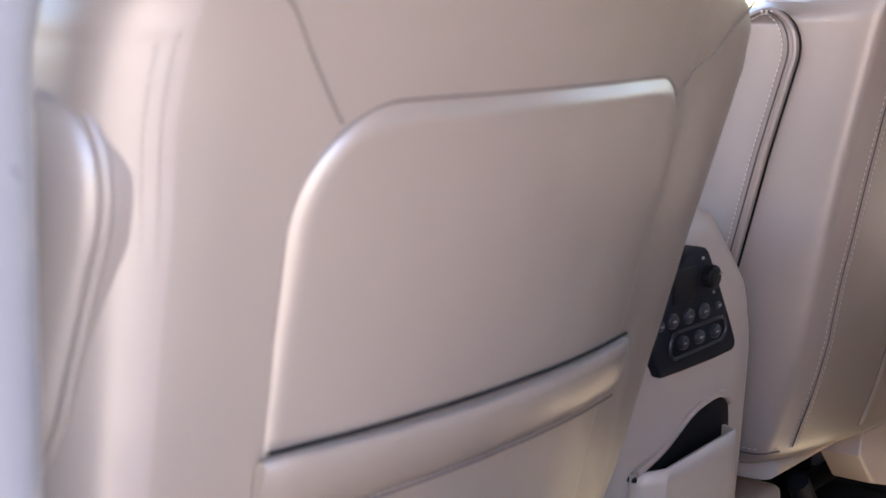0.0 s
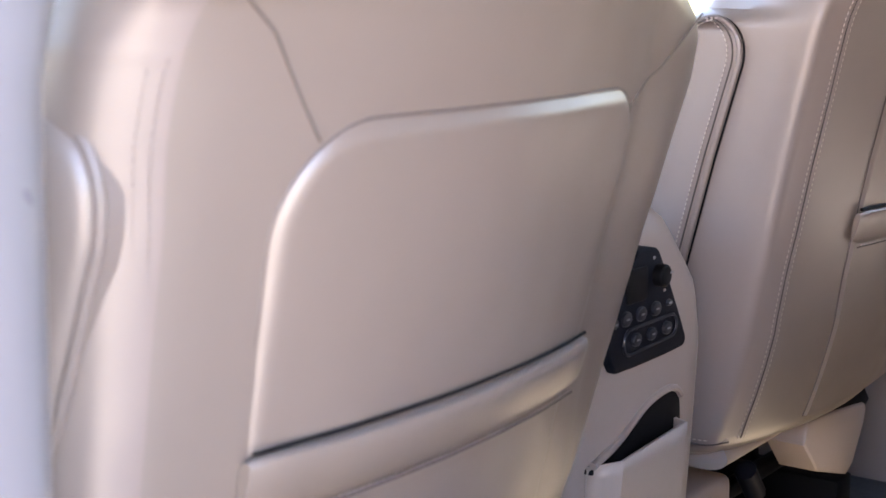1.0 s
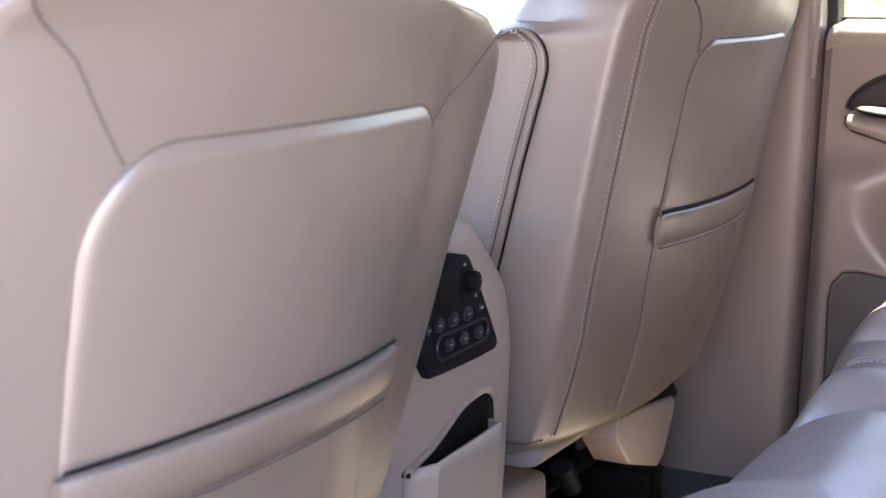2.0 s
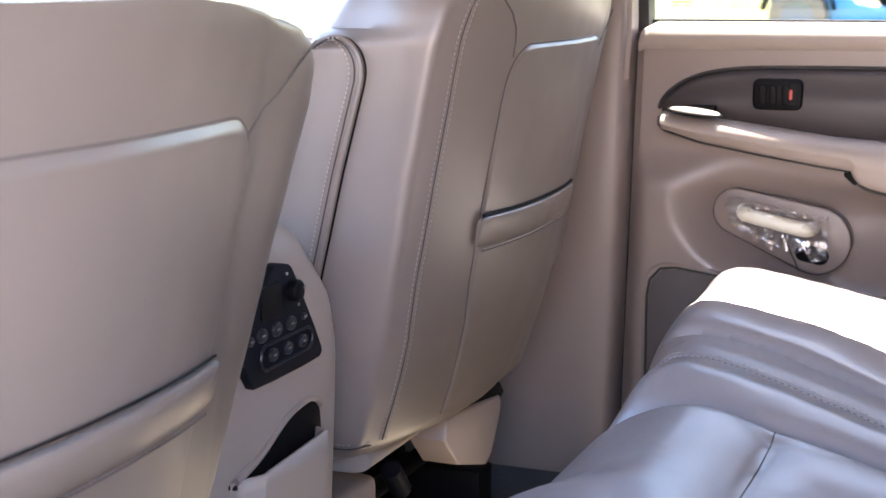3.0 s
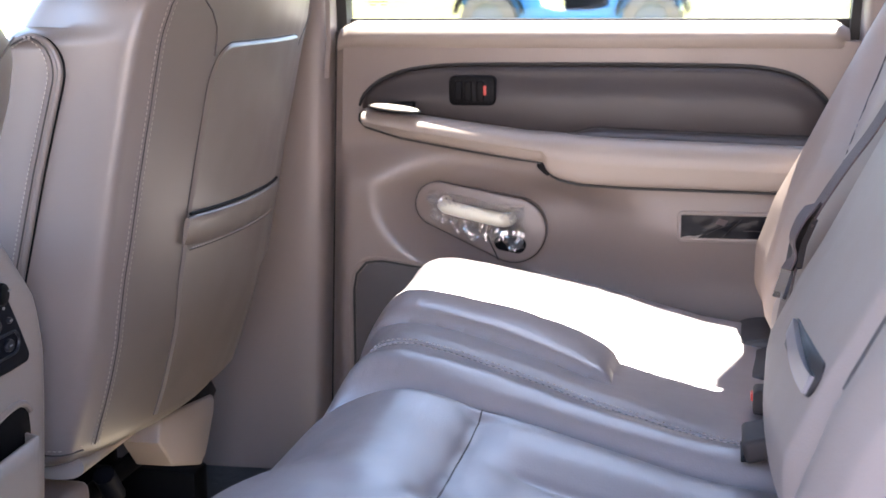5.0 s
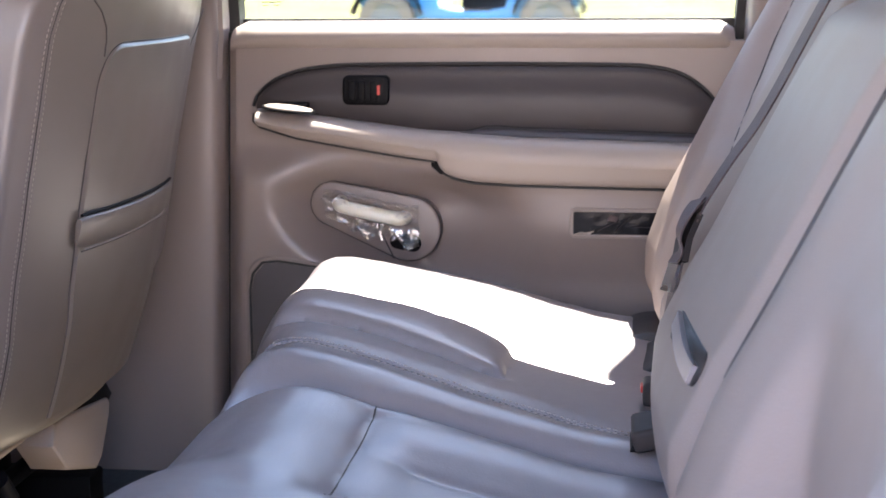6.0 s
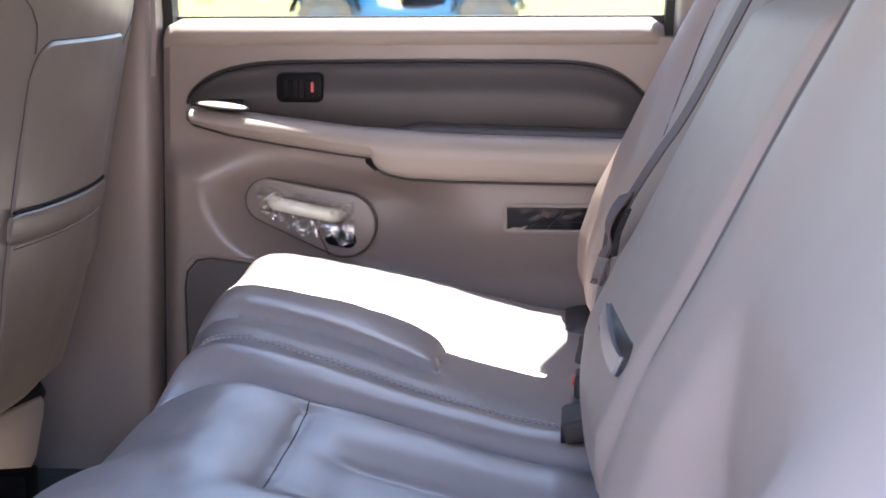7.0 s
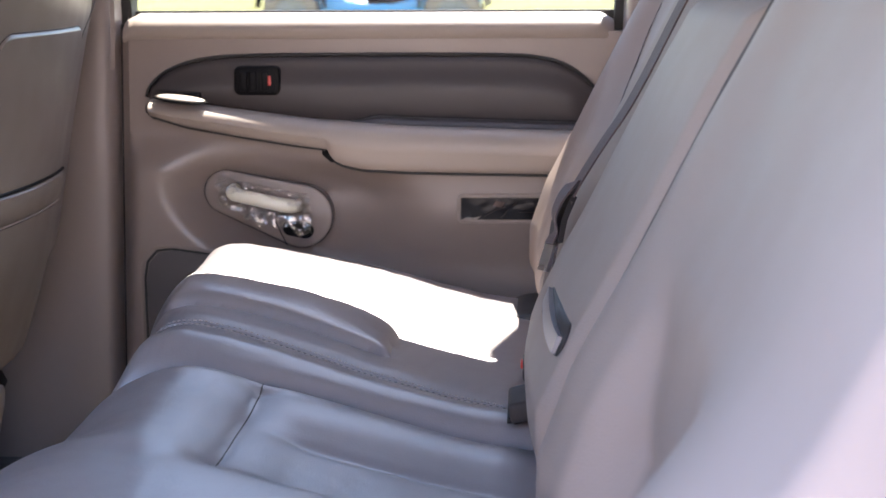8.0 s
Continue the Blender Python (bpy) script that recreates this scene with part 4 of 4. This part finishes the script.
for k in range(21):
    z = 0.100 + 0.232 * k / 20
    row = []
    for j in range(17):
        y = -0.10 + 0.155 * j / 16
        edge = smooth(0, 0.02, min(y + 0.10, 0.055 - y))
        row.append((-0.104 + (0.006 + 0.018 * k / 20) * edge, y, z - 0.004 * (1 - edge) + (0.008 * (j / 16) if k == 20 else 0)))
    rows.append(row)
bm = quads(bmesh.new(), rows)
part("bin_flap", bm, TRIM_LIGHT, console, "pale hinged bin flap, ajar").modifiers.new("thickness", "SOLIDIFY").thickness = 0.004
part("side_latch", block(bmesh.new(), -0.150, -0.128, 0.092, 0.112, 0.435, 0.468, 0.003), BLACK, console)
bm = block(bmesh.new(), -0.27, -0.150, 0.168, 0.290, FLOOR_Z, 0.207, 0.012, 3)
tagged(finish("track_cover", bm, TRIM), "grey-taupe plastic cover beside the seat track", "seat cover")


# ---------------------------------------------------------------- rear bench
bench = thing("rear_bench", "shale leather rear bench seat with split cushion", "bench seat")
ZX = ([0.125, 0.132, 0.140, 0.150, 0.160, 0.172, 0.190, 0.21, 0.25, 0.30, 0.35, 0.40, 0.45, 0.50, 0.575, 0.66], [0.26, 0.298, 0.330, 0.357, 0.374, 0.386, 0.392, 0.393, 0.388, 0.378, 0.366, 0.353, 0.340, 0.328, 0.316, 0.298])

ZN = ([0.075, 0.10, 0.12, 0.14, 0.16, 0.18, 0.20, 0.22, 0.25, 0.30, 0.35, 0.40, 0.45, 0.50, 0.575, 0.66], [0.21, 0.262, 0.297, 0.323, 0.344, 0.360, 0.372, 0.380, 0.385, 0.378, 0.366, 0.353, 0.340, 0.328, 0.316, 0.298])
ZX, ZN = softened(*ZX, 0.005), softened(*ZN, 0.016)


def cushion_front(y):
    return interp(y, [-0.40, -0.22, -0.15, -0.06, 0.06, 0.12, 0.20, 0.26, 0.34, 0.46, 0.62, 0.72], [0.080, 0.082, 0.088, 0.104, 0.114, 0.140, 0.147, 0.138, 0.122, 0.110, 0.106, 0.095])


def groove(v, c, w, d):
    return -d * math.exp(-((v - c) / w) ** 2)


def hump(v, c, w):
    return math.exp(-((v - c) / w) ** 2)


def welt_y(x):
    """Where the welted seam between the two cushions runs."""
    return interp(x, *WELT_Y)


def crease_y(x):
    return interp(x, *CREASE_Y)


def valley_y(x):
    return interp(x, [0.2, 0.35, 0.5], [0.100, 0.094, 0.086])


WELT_Y = softened([0.135, 0.155, 0.175, 0.20, 0.25, 0.32, 0.40, 0.50, 0.60], [0.270, 0.252, 0.239, 0.228, 0.213, 0.198, 0.184, 0.171, 0.168], 0.008)
CREASE_Y = softened([0.15, 0.20, 0.30, 0.40], [0.326, 0.317, 0.300, 0.270], 0.015)


def cushion_z(x, y):
    f = cushion_front(y) - 0.125
    z = interp(x - f * smooth(0.40, 0.22, x), *ZX)
    near = smooth(0.150, 0.095, y)
    if near:
        z += (interp(x + 0.030 * smooth(-0.09, -0.16, y) * smooth(0.30, 0.20, x), *ZN) - z) * near
    top = smooth(0.145, 0.185, x)
    wy, cy, vy = welt_y(x), crease_y(x), valley_y(x)
    # far cushion: padded ridge rounded down into a crease, a broad shoulder, then the welted seam
    a, b = max(0.0, y - cy), max(0.0, 0.416 - x)
    d = min(1.0, 1.45 * a * b / (a + b + 1e-6) / 0.055)
    z += 0.017 * math.sqrt(1 - (1 - d) ** 2) * smooth(0.135, 0.185, x) * smooth(0.52, 0.38, y)
    z += groove(y, cy, 0.005, 0.0040) * smooth(0.16, 0.20, x) * smooth(0.425, 0.405, x) - 0.006 * smooth(0.30, 0.44, x) * hump(y, 0.40, 0.12)
    z += 0.0022 * hump(y, wy + 0.036, 0.024) * top * smooth(0.60, 0.45, x)
    z += groove(x, 0.332, 0.007, 0.004) * hump(y, 0.425, 0.030)
    # rolled flank towards the near cushion, and the valley between
    z += 0.008 * hump(y, 0.5 * (wy + vy), 0.028) + groove(y, vy, 0.013, 0.014) + 0.003 * hump(y, vy - 0.036, 0.030) * top
    # near cushion: cross groove, sunken panel, raised bolster beyond it
    if y < 0.10:
        inner = smooth(0.088, 0.062, y) * smooth(-0.175, -0.125, y)
        z += inner * (groove(x, 0.316, 0.022, 0.010) + groove(x, 0.318, 0.005, 0.003) + 0.004 * hump(x, 0.250, 0.060) - 0.005 * smooth(0.30, 0.34, x))
        z -= inner * 0.013 * smooth(0.030, -0.035, y) * smooth(0.318, 0.380, x)
        z += inner * groove(y, -0.024, 0.007, 0.0026) * smooth(0.325, 0.400, x)
        z += 0.005 * smooth(-0.090, -0.200, y)
    z -= 0.05 * smooth(0.66, 0.75, y) ** 2 + 0.05 * smooth(-0.66, -0.78, y) ** 2
    z += 0.0012 * noise.noise(Vector((x * 14, y * 14, 0.5))) + 0.0006 * noise.noise(Vector((x * 60, y * 16, 2.5))) + 0.0003 * noise.noise(Vector((x * 150, y * 60, 5.5)))
    return z


def surface_y(x, v):
    """The cushions' grid bends so that their common edge follows the welt."""
    return v + (welt_y(x) - 0.208) * hump(v, 0.208, 0.09)


def cushion(name, y0, y1, n, label):
    rows = []
    rim = (0.0, 0.0008, 0.0018, 0.003, 0.0045, 0.0065)
    for v in [y0 + r for r in rim] + [y0 + 0.009 + (y1 - y0 - 0.018) * k / n for k in range(n + 1)] + [y1 - r for r in rim[::-1]]:
        f = cushion_front(surface_y(0.14, v))
        tuck = 0.0055 * (1 - smooth(-0.001, 0.0050, min(v - y0, y1 - v)))
        y = surface_y(f, v)
        row = [(f + 0.05, y, 0.10), (f + 0.012, y, 0.13), (f + 0.004, y, 0.20), (f, y, 0.250 - tuck)]
        for i in range(1, 131):
            x = f + (0.66 - f) * (i / 130) ** 1.25
            y = surface_y(x, v)
            row.append((x, y, cushion_z(x, y) - tuck))
        row += [(0.67, y, 0.27), (0.67, y, 0.10)]
        rows.append(row)
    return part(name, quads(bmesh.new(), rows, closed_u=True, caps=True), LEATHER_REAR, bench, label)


far_c = cushion("seat_cushion", 0.2085, 0.752, 190, "far cushion section in sunlight")
near_c = cushion("seat_cushion", -0.78, 0.2075, 250, "near cushion section with sewn panels")


def on_cushion(x, y, o=0.001):
    return (x, y, cushion_z(x, y) + o)


WELT = [(x, welt_y(x)) for x in np.linspace(0.60, 0.165, 70)]
TURN = [tuple(p) for p in chaikin([(0.165, welt_y(0.165)), (0.152, 0.256), (0.148, 0.272), (0.151, 0.290), (0.156, 0.300)], 2, False)]
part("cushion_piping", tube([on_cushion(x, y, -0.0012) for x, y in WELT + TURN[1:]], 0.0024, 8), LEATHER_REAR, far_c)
# dark tube beside the piping, in place of the shade in its gap
part("welt_gap_shade", tube([on_cushion(x, y - 0.0034, -0.0006) for x, y in WELT], 0.0012, 6), SEAM, far_c)
for o, host, w in ((0.0075, far_c, 0.0008), (-0.0080, near_c, 0.0009)):
    part("stitching", stitches([on_cushion(x, y + o, 0.0010) for x, y in WELT + [(a - 0.3 * o, b + 0.2 * o) for a, b in TURN[1:8]]], 0.0038, 0.0026, w), THREAD, host)
# thin dark line along the crease
part("crease_line", tube([on_cushion(x, crease_y(x), 0.0004) for x in np.linspace(0.26, 0.408, 30)], 0.0007, 6), SEAM, far_c)
part("cushion_seam", tube([on_cushion(x, valley_y(x), -0.0004) for x in np.linspace(0.20, 0.58, 50)], 0.0012, 6), SEAM, near_c)
part("cushion_seam", tube([on_cushion(0.318, y, 0.0002) for y in np.linspace(0.088, -0.150, 40)], 0.0008, 6), SEAM, near_c)

XF = ([0.25, 0.30, 0.32, 0.37, 0.415, 0.474, 0.54, 0.601, 0.661, 0.717, 0.80, 0.86, 0.90], [0.64, 0.605, 0.585, 0.562, 0.563, 0.583, 0.617, 0.647, 0.677, 0.707, 0.750, 0.785, 0.815])


def back_section(name, y0, y1, z0, z1, relief, label, n=60, push=0.0, round_z=0.03, mat=None):
    """One section of the bench's back: front skin after the common profile, rounded at its rim."""
    rows = []
    zs = [z0 + (z1 - z0) * i / 70 for i in range(71)]
    for k in range(n + 1):
        y = y0 + (y1 - y0) * k / n
        v = min(y - y0, y1 - y)
        er = 0.028 * (1 - smooth(0.0, 0.030, v)) ** 2
        front = []
        for z in zs:
            tz = round_z * (1 - smooth(0, round_z * 1.3, z1 - z)) ** 2
            front.append((interp(z, *XF) + er + tz - relief(y, z) - push + 0.0015 * noise.noise(Vector((y * 12, z * 12, 8))), y, z))
        back = [(interp(z, *XF) + 0.11, y, z) for z in (z1 - 0.005, (z0 + z1) / 2, z0)]
        rows.append(front + back)
    return part(name, quads(bmesh.new(), rows, closed_u=True, caps=True), mat or LEATHER_REAR, bench, label)


def far_crease(z):
    return interp(z, [0.40, 0.54, 0.56, 0.61, 0.67, 0.75, 0.88], [0.47, 0.505, 0.54, 0.60, 0.645, 0.675, 0.69])


def far_relief(y, z):
    wide = smooth(0.40, 0.75, z)
    outer = 0.022 * smooth(-0.02, 0.045, y - far_crease(z)) + 0.008 * math.exp(-((y - 0.69) / 0.055) ** 2)
    inner = 0.020 * math.exp(-((y - (0.33 + 0.05 * wide)) / 0.05) ** 2)
    return outer + inner + 0.010 + groove(y, far_crease(z), 0.010, 0.007)


def near_relief(y, z):
    low = smooth(0.60, 0.47, z)
    sunk = min(0.040, 0.36 * max(0.0, 0.562 - z)) * smooth(-0.322, -0.368, y) * smooth(-0.62, -0.53, y)
    return (0.013 + 0.004 * low) * math.exp(-((y + 0.26) / 0.06) ** 2) + (0.006 + 0.034 * low) * math.exp(-((y + 0.67) / 0.09) ** 2) + 0.010 - sunk


def mid_relief(y, z):
    return 0.010 * math.cos((y - 0.04) / 0.21 * math.pi / 2) + 0.010 * math.exp(-((z - 0.40) / 0.06) ** 2)


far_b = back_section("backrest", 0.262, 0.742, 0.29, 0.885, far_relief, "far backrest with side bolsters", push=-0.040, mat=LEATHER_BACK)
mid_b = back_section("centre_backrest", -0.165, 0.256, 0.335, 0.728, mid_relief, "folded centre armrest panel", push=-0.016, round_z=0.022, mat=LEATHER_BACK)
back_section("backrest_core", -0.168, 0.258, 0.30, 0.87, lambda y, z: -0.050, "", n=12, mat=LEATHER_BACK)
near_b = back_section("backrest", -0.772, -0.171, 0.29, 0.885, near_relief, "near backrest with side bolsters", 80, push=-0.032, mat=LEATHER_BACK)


part("back_seam", tube([(interp(z, *XF) + 0.040 - far_relief(far_crease(z), z), far_crease(z), z) for z in np.linspace(0.42, 0.86, 50)], 0.0012, 6, up=(0, 1, 0)), SEAM, far_b)


# dark tube fills the gap and carries its shade
part("back_gap_shade", tube([(interp(z, *XF) + 0.024, -0.168, z) for z in np.linspace(0.47, 0.86, 40)], 0.0030, 8, up=(0, 1, 0)), SEAM, near_b, "dark mauve strip in place of shade in the gap beside the centre panel")


def on_mid(y, z, o=0.0):
    return (interp(z, *XF) - mid_relief(y, z) + 0.016 - o, y, z)


# pull slot of the armrest: a flat dark face stands in for its shade
slot = [tuple(p) for p in capsule(-0.122, 0.465, 0.038, 0.461, 0.0125, 0.011, 8)]
bm = bmesh.new()
f = bm.faces.new([bm.verts.new(on_mid(p[0], p[1], 0.0025)) for p in slot])
part("pull_slot_shade", bm, BEZEL, mid_b, "dark face in place of the shaded pull slot").modifiers.new("thickness", "SOLIDIFY").thickness = 0.003
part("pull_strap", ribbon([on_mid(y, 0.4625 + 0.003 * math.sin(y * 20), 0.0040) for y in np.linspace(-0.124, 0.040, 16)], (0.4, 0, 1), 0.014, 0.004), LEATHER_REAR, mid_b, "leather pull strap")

# belts and buckles
belt = thing("rear_seat_belt", "taupe webbing belt hanging over the rear backrest", "seat belt")
bp = chaikin([(0.755, 0.235, 0.80), (0.713, 0.240, 0.721), (0.664, 0.262, 0.614), (0.631, 0.272, 0.565), (0.596, 0.285, 0.502), (0.580, 0.262, 0.430), (0.570, 0.200, 0.375), (0.572, 0.180, 0.335)], 3, False)
part("webbing", ribbon(bp[:len(bp) // 2 + 4], (-0.13, 0.97, 0.0), 0.030, 0.0016), WEB, belt)
part("webbing", ribbon(bp[len(bp) // 2 + 2:], (-0.10, 0.97, 0.0), 0.036, 0.0016), WEB, belt)
part("latch_plate", ribbon([(0.602, 0.280, 0.515), (0.592, 0.270, 0.492), (0.588, 0.262, 0.470)], (-0.25, 0.95, 0.0), 0.030, 0.005), BEZEL, belt, "dark plastic latch plate")
part("web_fold", ribbon(chaikin([(0.606, 0.280, 0.530), (0.594, 0.270, 0.516), (0.586, 0.264, 0.498), (0.590, 0.264, 0.484), (0.582, 0.260, 0.470)], 2, False), (-0.08, 0.97, 0.1), 0.030, 0.0016), WEB, belt)
part("tongue", ribbon([(0.584, 0.266, 0.468), (0.576, 0.260, 0.442)], (-0.40, 0.9, 0.0), 0.020, 0.003), SILVER, belt)
buckle = thing("belt_buckle", "dark taupe belt buckle lying on the cushion", "seat belt buckle", "buckles")
bm = block(bmesh.new(), 0.546, 0.612, 0.088, 0.152, 0.338, 0.358, 0.005, 3)
bmesh.ops.rotate(bm, verts=bm.verts, cent=(0.58, 0.12, 0.338), matrix=Matrix.Rotation(radians(-14), 3, "Y"))
part("buckle_body", bm, BUCKLE, buckle)
for k in range(4):
    part("buckle_rib", block(bmesh.new(), 0.5425 + 0.0010 * k, 0.551, 0.092, 0.148, 0.3310 + 0.004 * k, 0.3328 + 0.004 * k, 0.0008), BLACK, buckle)
part("buckle_web", ribbon([(0.606, 0.12, 0.362), (0.65, 0.12, 0.366)], (0, 1, 0), 0.045, 0.003), WEB, buckle)
buckle2 = thing("belt_buckle", "taupe belt buckle with red release button", "seat belt buckle", "buckles")
bm = block(bmesh.new(), 0.556, 0.61, 0.290, 0.325, 0.314, 0.340, 0.006, 3)
part("buckle_body", bm, BUCKLE, buckle2)
part("release_button", block(bmesh.new(), 0.5535, 0.563, 0.299, 0.313, 0.327, 0.3355, 0.002), RED, buckle2, "red release button")
latch = thing("seat_latch", "dark grey fold latch in the cushion's rear corner", "latch")
part("latch_body", slab([tuple(p) for p in chaikin([(0.552, 0.270), (0.541, 0.305), (0.545, 0.324), (0.60, 0.328), (0.60, 0.27)], 2)], 0.57, 0.69, 0.006), GREY, latch)
# dark triangular piece beside the latch
part("latch_wedge", slab([(0.512, 0.297), (0.545, 0.310), (0.60, 0.327), (0.60, 0.290)], 0.44, 0.56, 0.004), GREY, latch)


# ---------------------------------------------------------------- outside
def ground_z(x, y):
    return -0.60 + 0.54 * smooth(3.0, 18.0, y) + 0.5 * smooth(22, 90, y) + 0.03 * noise.noise(Vector((x * 0.15, y * 0.15, 0)))


rows = []
ys = [-400, -120, -50, -25, -12, -6, -3] + [0.75 * i for i in range(0, 41)] + [34, 40, 50, 65, 90, 140, 400, 1200]
xs = [-1200, -400, -120, -60, -35] + [-24 + 1.2 * i for i in range(41)] + [35, 60, 120, 400, 1200]
rows = [[(x, y, ground_z(x, y)) for x in xs] for y in ys]
structure("ground", quads(bmesh.new(), rows), GRASS, "sunlit yellow-green lawn rising gently away", "lawn")

# unseen slab, added so ground bounce light is neutral instead of green
bm = bmesh.new()
block(bm, -9.0, 9.0, -12.0, 3.2, -0.70, -0.555, 0.01)
structure("pavement", bm, CONCRETE, "added unseen dark concrete slab under the car for neutral bounce light", "pavement")

# no such wall is known: added to block low sky and bounce warm light
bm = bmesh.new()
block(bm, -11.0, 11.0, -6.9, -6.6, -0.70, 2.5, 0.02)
structure("unseen_wall", bm, STUCCO, "added unseen grey-brown wall that hides low sky and bounces warm light", "wall")

utv = thing("utility_vehicle", "bright blue off-road buggy parked on the lawn", "buggy")
UX, UY, UZ = -1.40, 18.0, -0.06
rows = []
for y in (-0.62, -0.60, -0.2, 0.2, 0.60, 0.62):
    q = 0.03 if abs(y) > 0.61 else 0.0
    rows.append([(UX + p[0], UY + y, UZ + p[1]) for p in chaikin([(-1.40 + q, 0.62), (-1.35, 0.80 - q), (-0.85, 0.98 - q), (-0.45, 1.02 - q), (-0.40, 0.62), (-0.35, 0.46), (0.45, 0.46), (0.50, 0.66), (0.60, 1.00 - q), (1.35, 1.02 - q), (1.42 - q, 0.80), (1.38, 0.60),
                 (1.30, 0.34 + q), (0.55, 0.28 + q), (-0.60, 0.28 + q), (-1.30, 0.36 + q)], 1)])
part("body", quads(bmesh.new(), rows, closed_u=True, caps=True), BLUE, utv)
for sx in (-1.02, 1.0):
    for sy in (-0.66, 0.66):
        wheel = new("wheel")
        wheel.parent = utv
        bm = bmesh.new()
        prof = [(0.20, -0.12), (0.29, -0.13), (0.335, -0.11), (0.35, -0.06), (0.35, 0.06), (0.335, 0.11), (0.29, 0.13), (0.20, 0.12)]
        rows = [[(UX + sx + r * math.cos(a) * (1.03 if (k % 2 and 0.33 < r) else 1), UY + sy + w, UZ + 0.35 + r * math.sin(a) * (1.03 if (k % 2 and 0.33 < r) else 1)) for r, w in prof] for k, a in enumerate([2 * math.pi * i / 44 for i in range(44)])]
        quads(bm, rows, closed_v=True)
        part("tyre", bm, TYRE, wheel)
        bm = bmesh.new()
        prof = [(0.02, -0.05), (0.12, -0.06), (0.19, -0.09), (0.205, -0.12), (0.205, 0.12), (0.02, 0.06)]
        rows = [[(UX + sx + r * math.cos(a), UY + sy + w, UZ + 0.35 + r * math.sin(a)) for r, w in prof] for a in [2 * math.pi * i / 20 for i in range(20)]]
        quads(bm, rows, closed_v=True)
        part("rim", bm, HUB, wheel)
        arc = [(UX + sx + 0.44 * math.cos(a), UY + sy, UZ + 0.36 + 0.44 * math.sin(a)) for a in np.linspace(0.15, math.pi - 0.15, 16)]
        part("fender", ribbon(arc, (0, 1, 0), 0.30, 0.02), CHARCOAL, utv)
for sy in (-0.55, 0.55):
    part("cage_bar", tube([(UX - 0.55, UY + sy, UZ + 1.0), (UX - 0.15, UY + sy * 0.95, UZ + 1.75), (UX + 0.60, UY + sy * 0.95, UZ + 1.80), (UX + 0.85, UY + sy, UZ + 1.0)], 0.028, 10), CHARCOAL, utv)
part("roof_panel", block(bmesh.new(), UX - 0.2, UX + 0.65, UY - 0.55, UY + 0.55, UZ + 1.78, UZ + 1.84, 0.02), BLUE, utv)
part("seat_row", block(bmesh.new(), UX - 0.1, UX + 0.45, UY - 0.5, UY + 0.5, UZ + 0.46, UZ + 0.80, 0.05, 3), BLACK, utv)
part("seat_back", block(bmesh.new(), UX + 0.35, UX + 0.50, UY - 0.5, UY + 0.5, UZ + 0.75, UZ + 1.25, 0.05, 3), BLACK, utv)
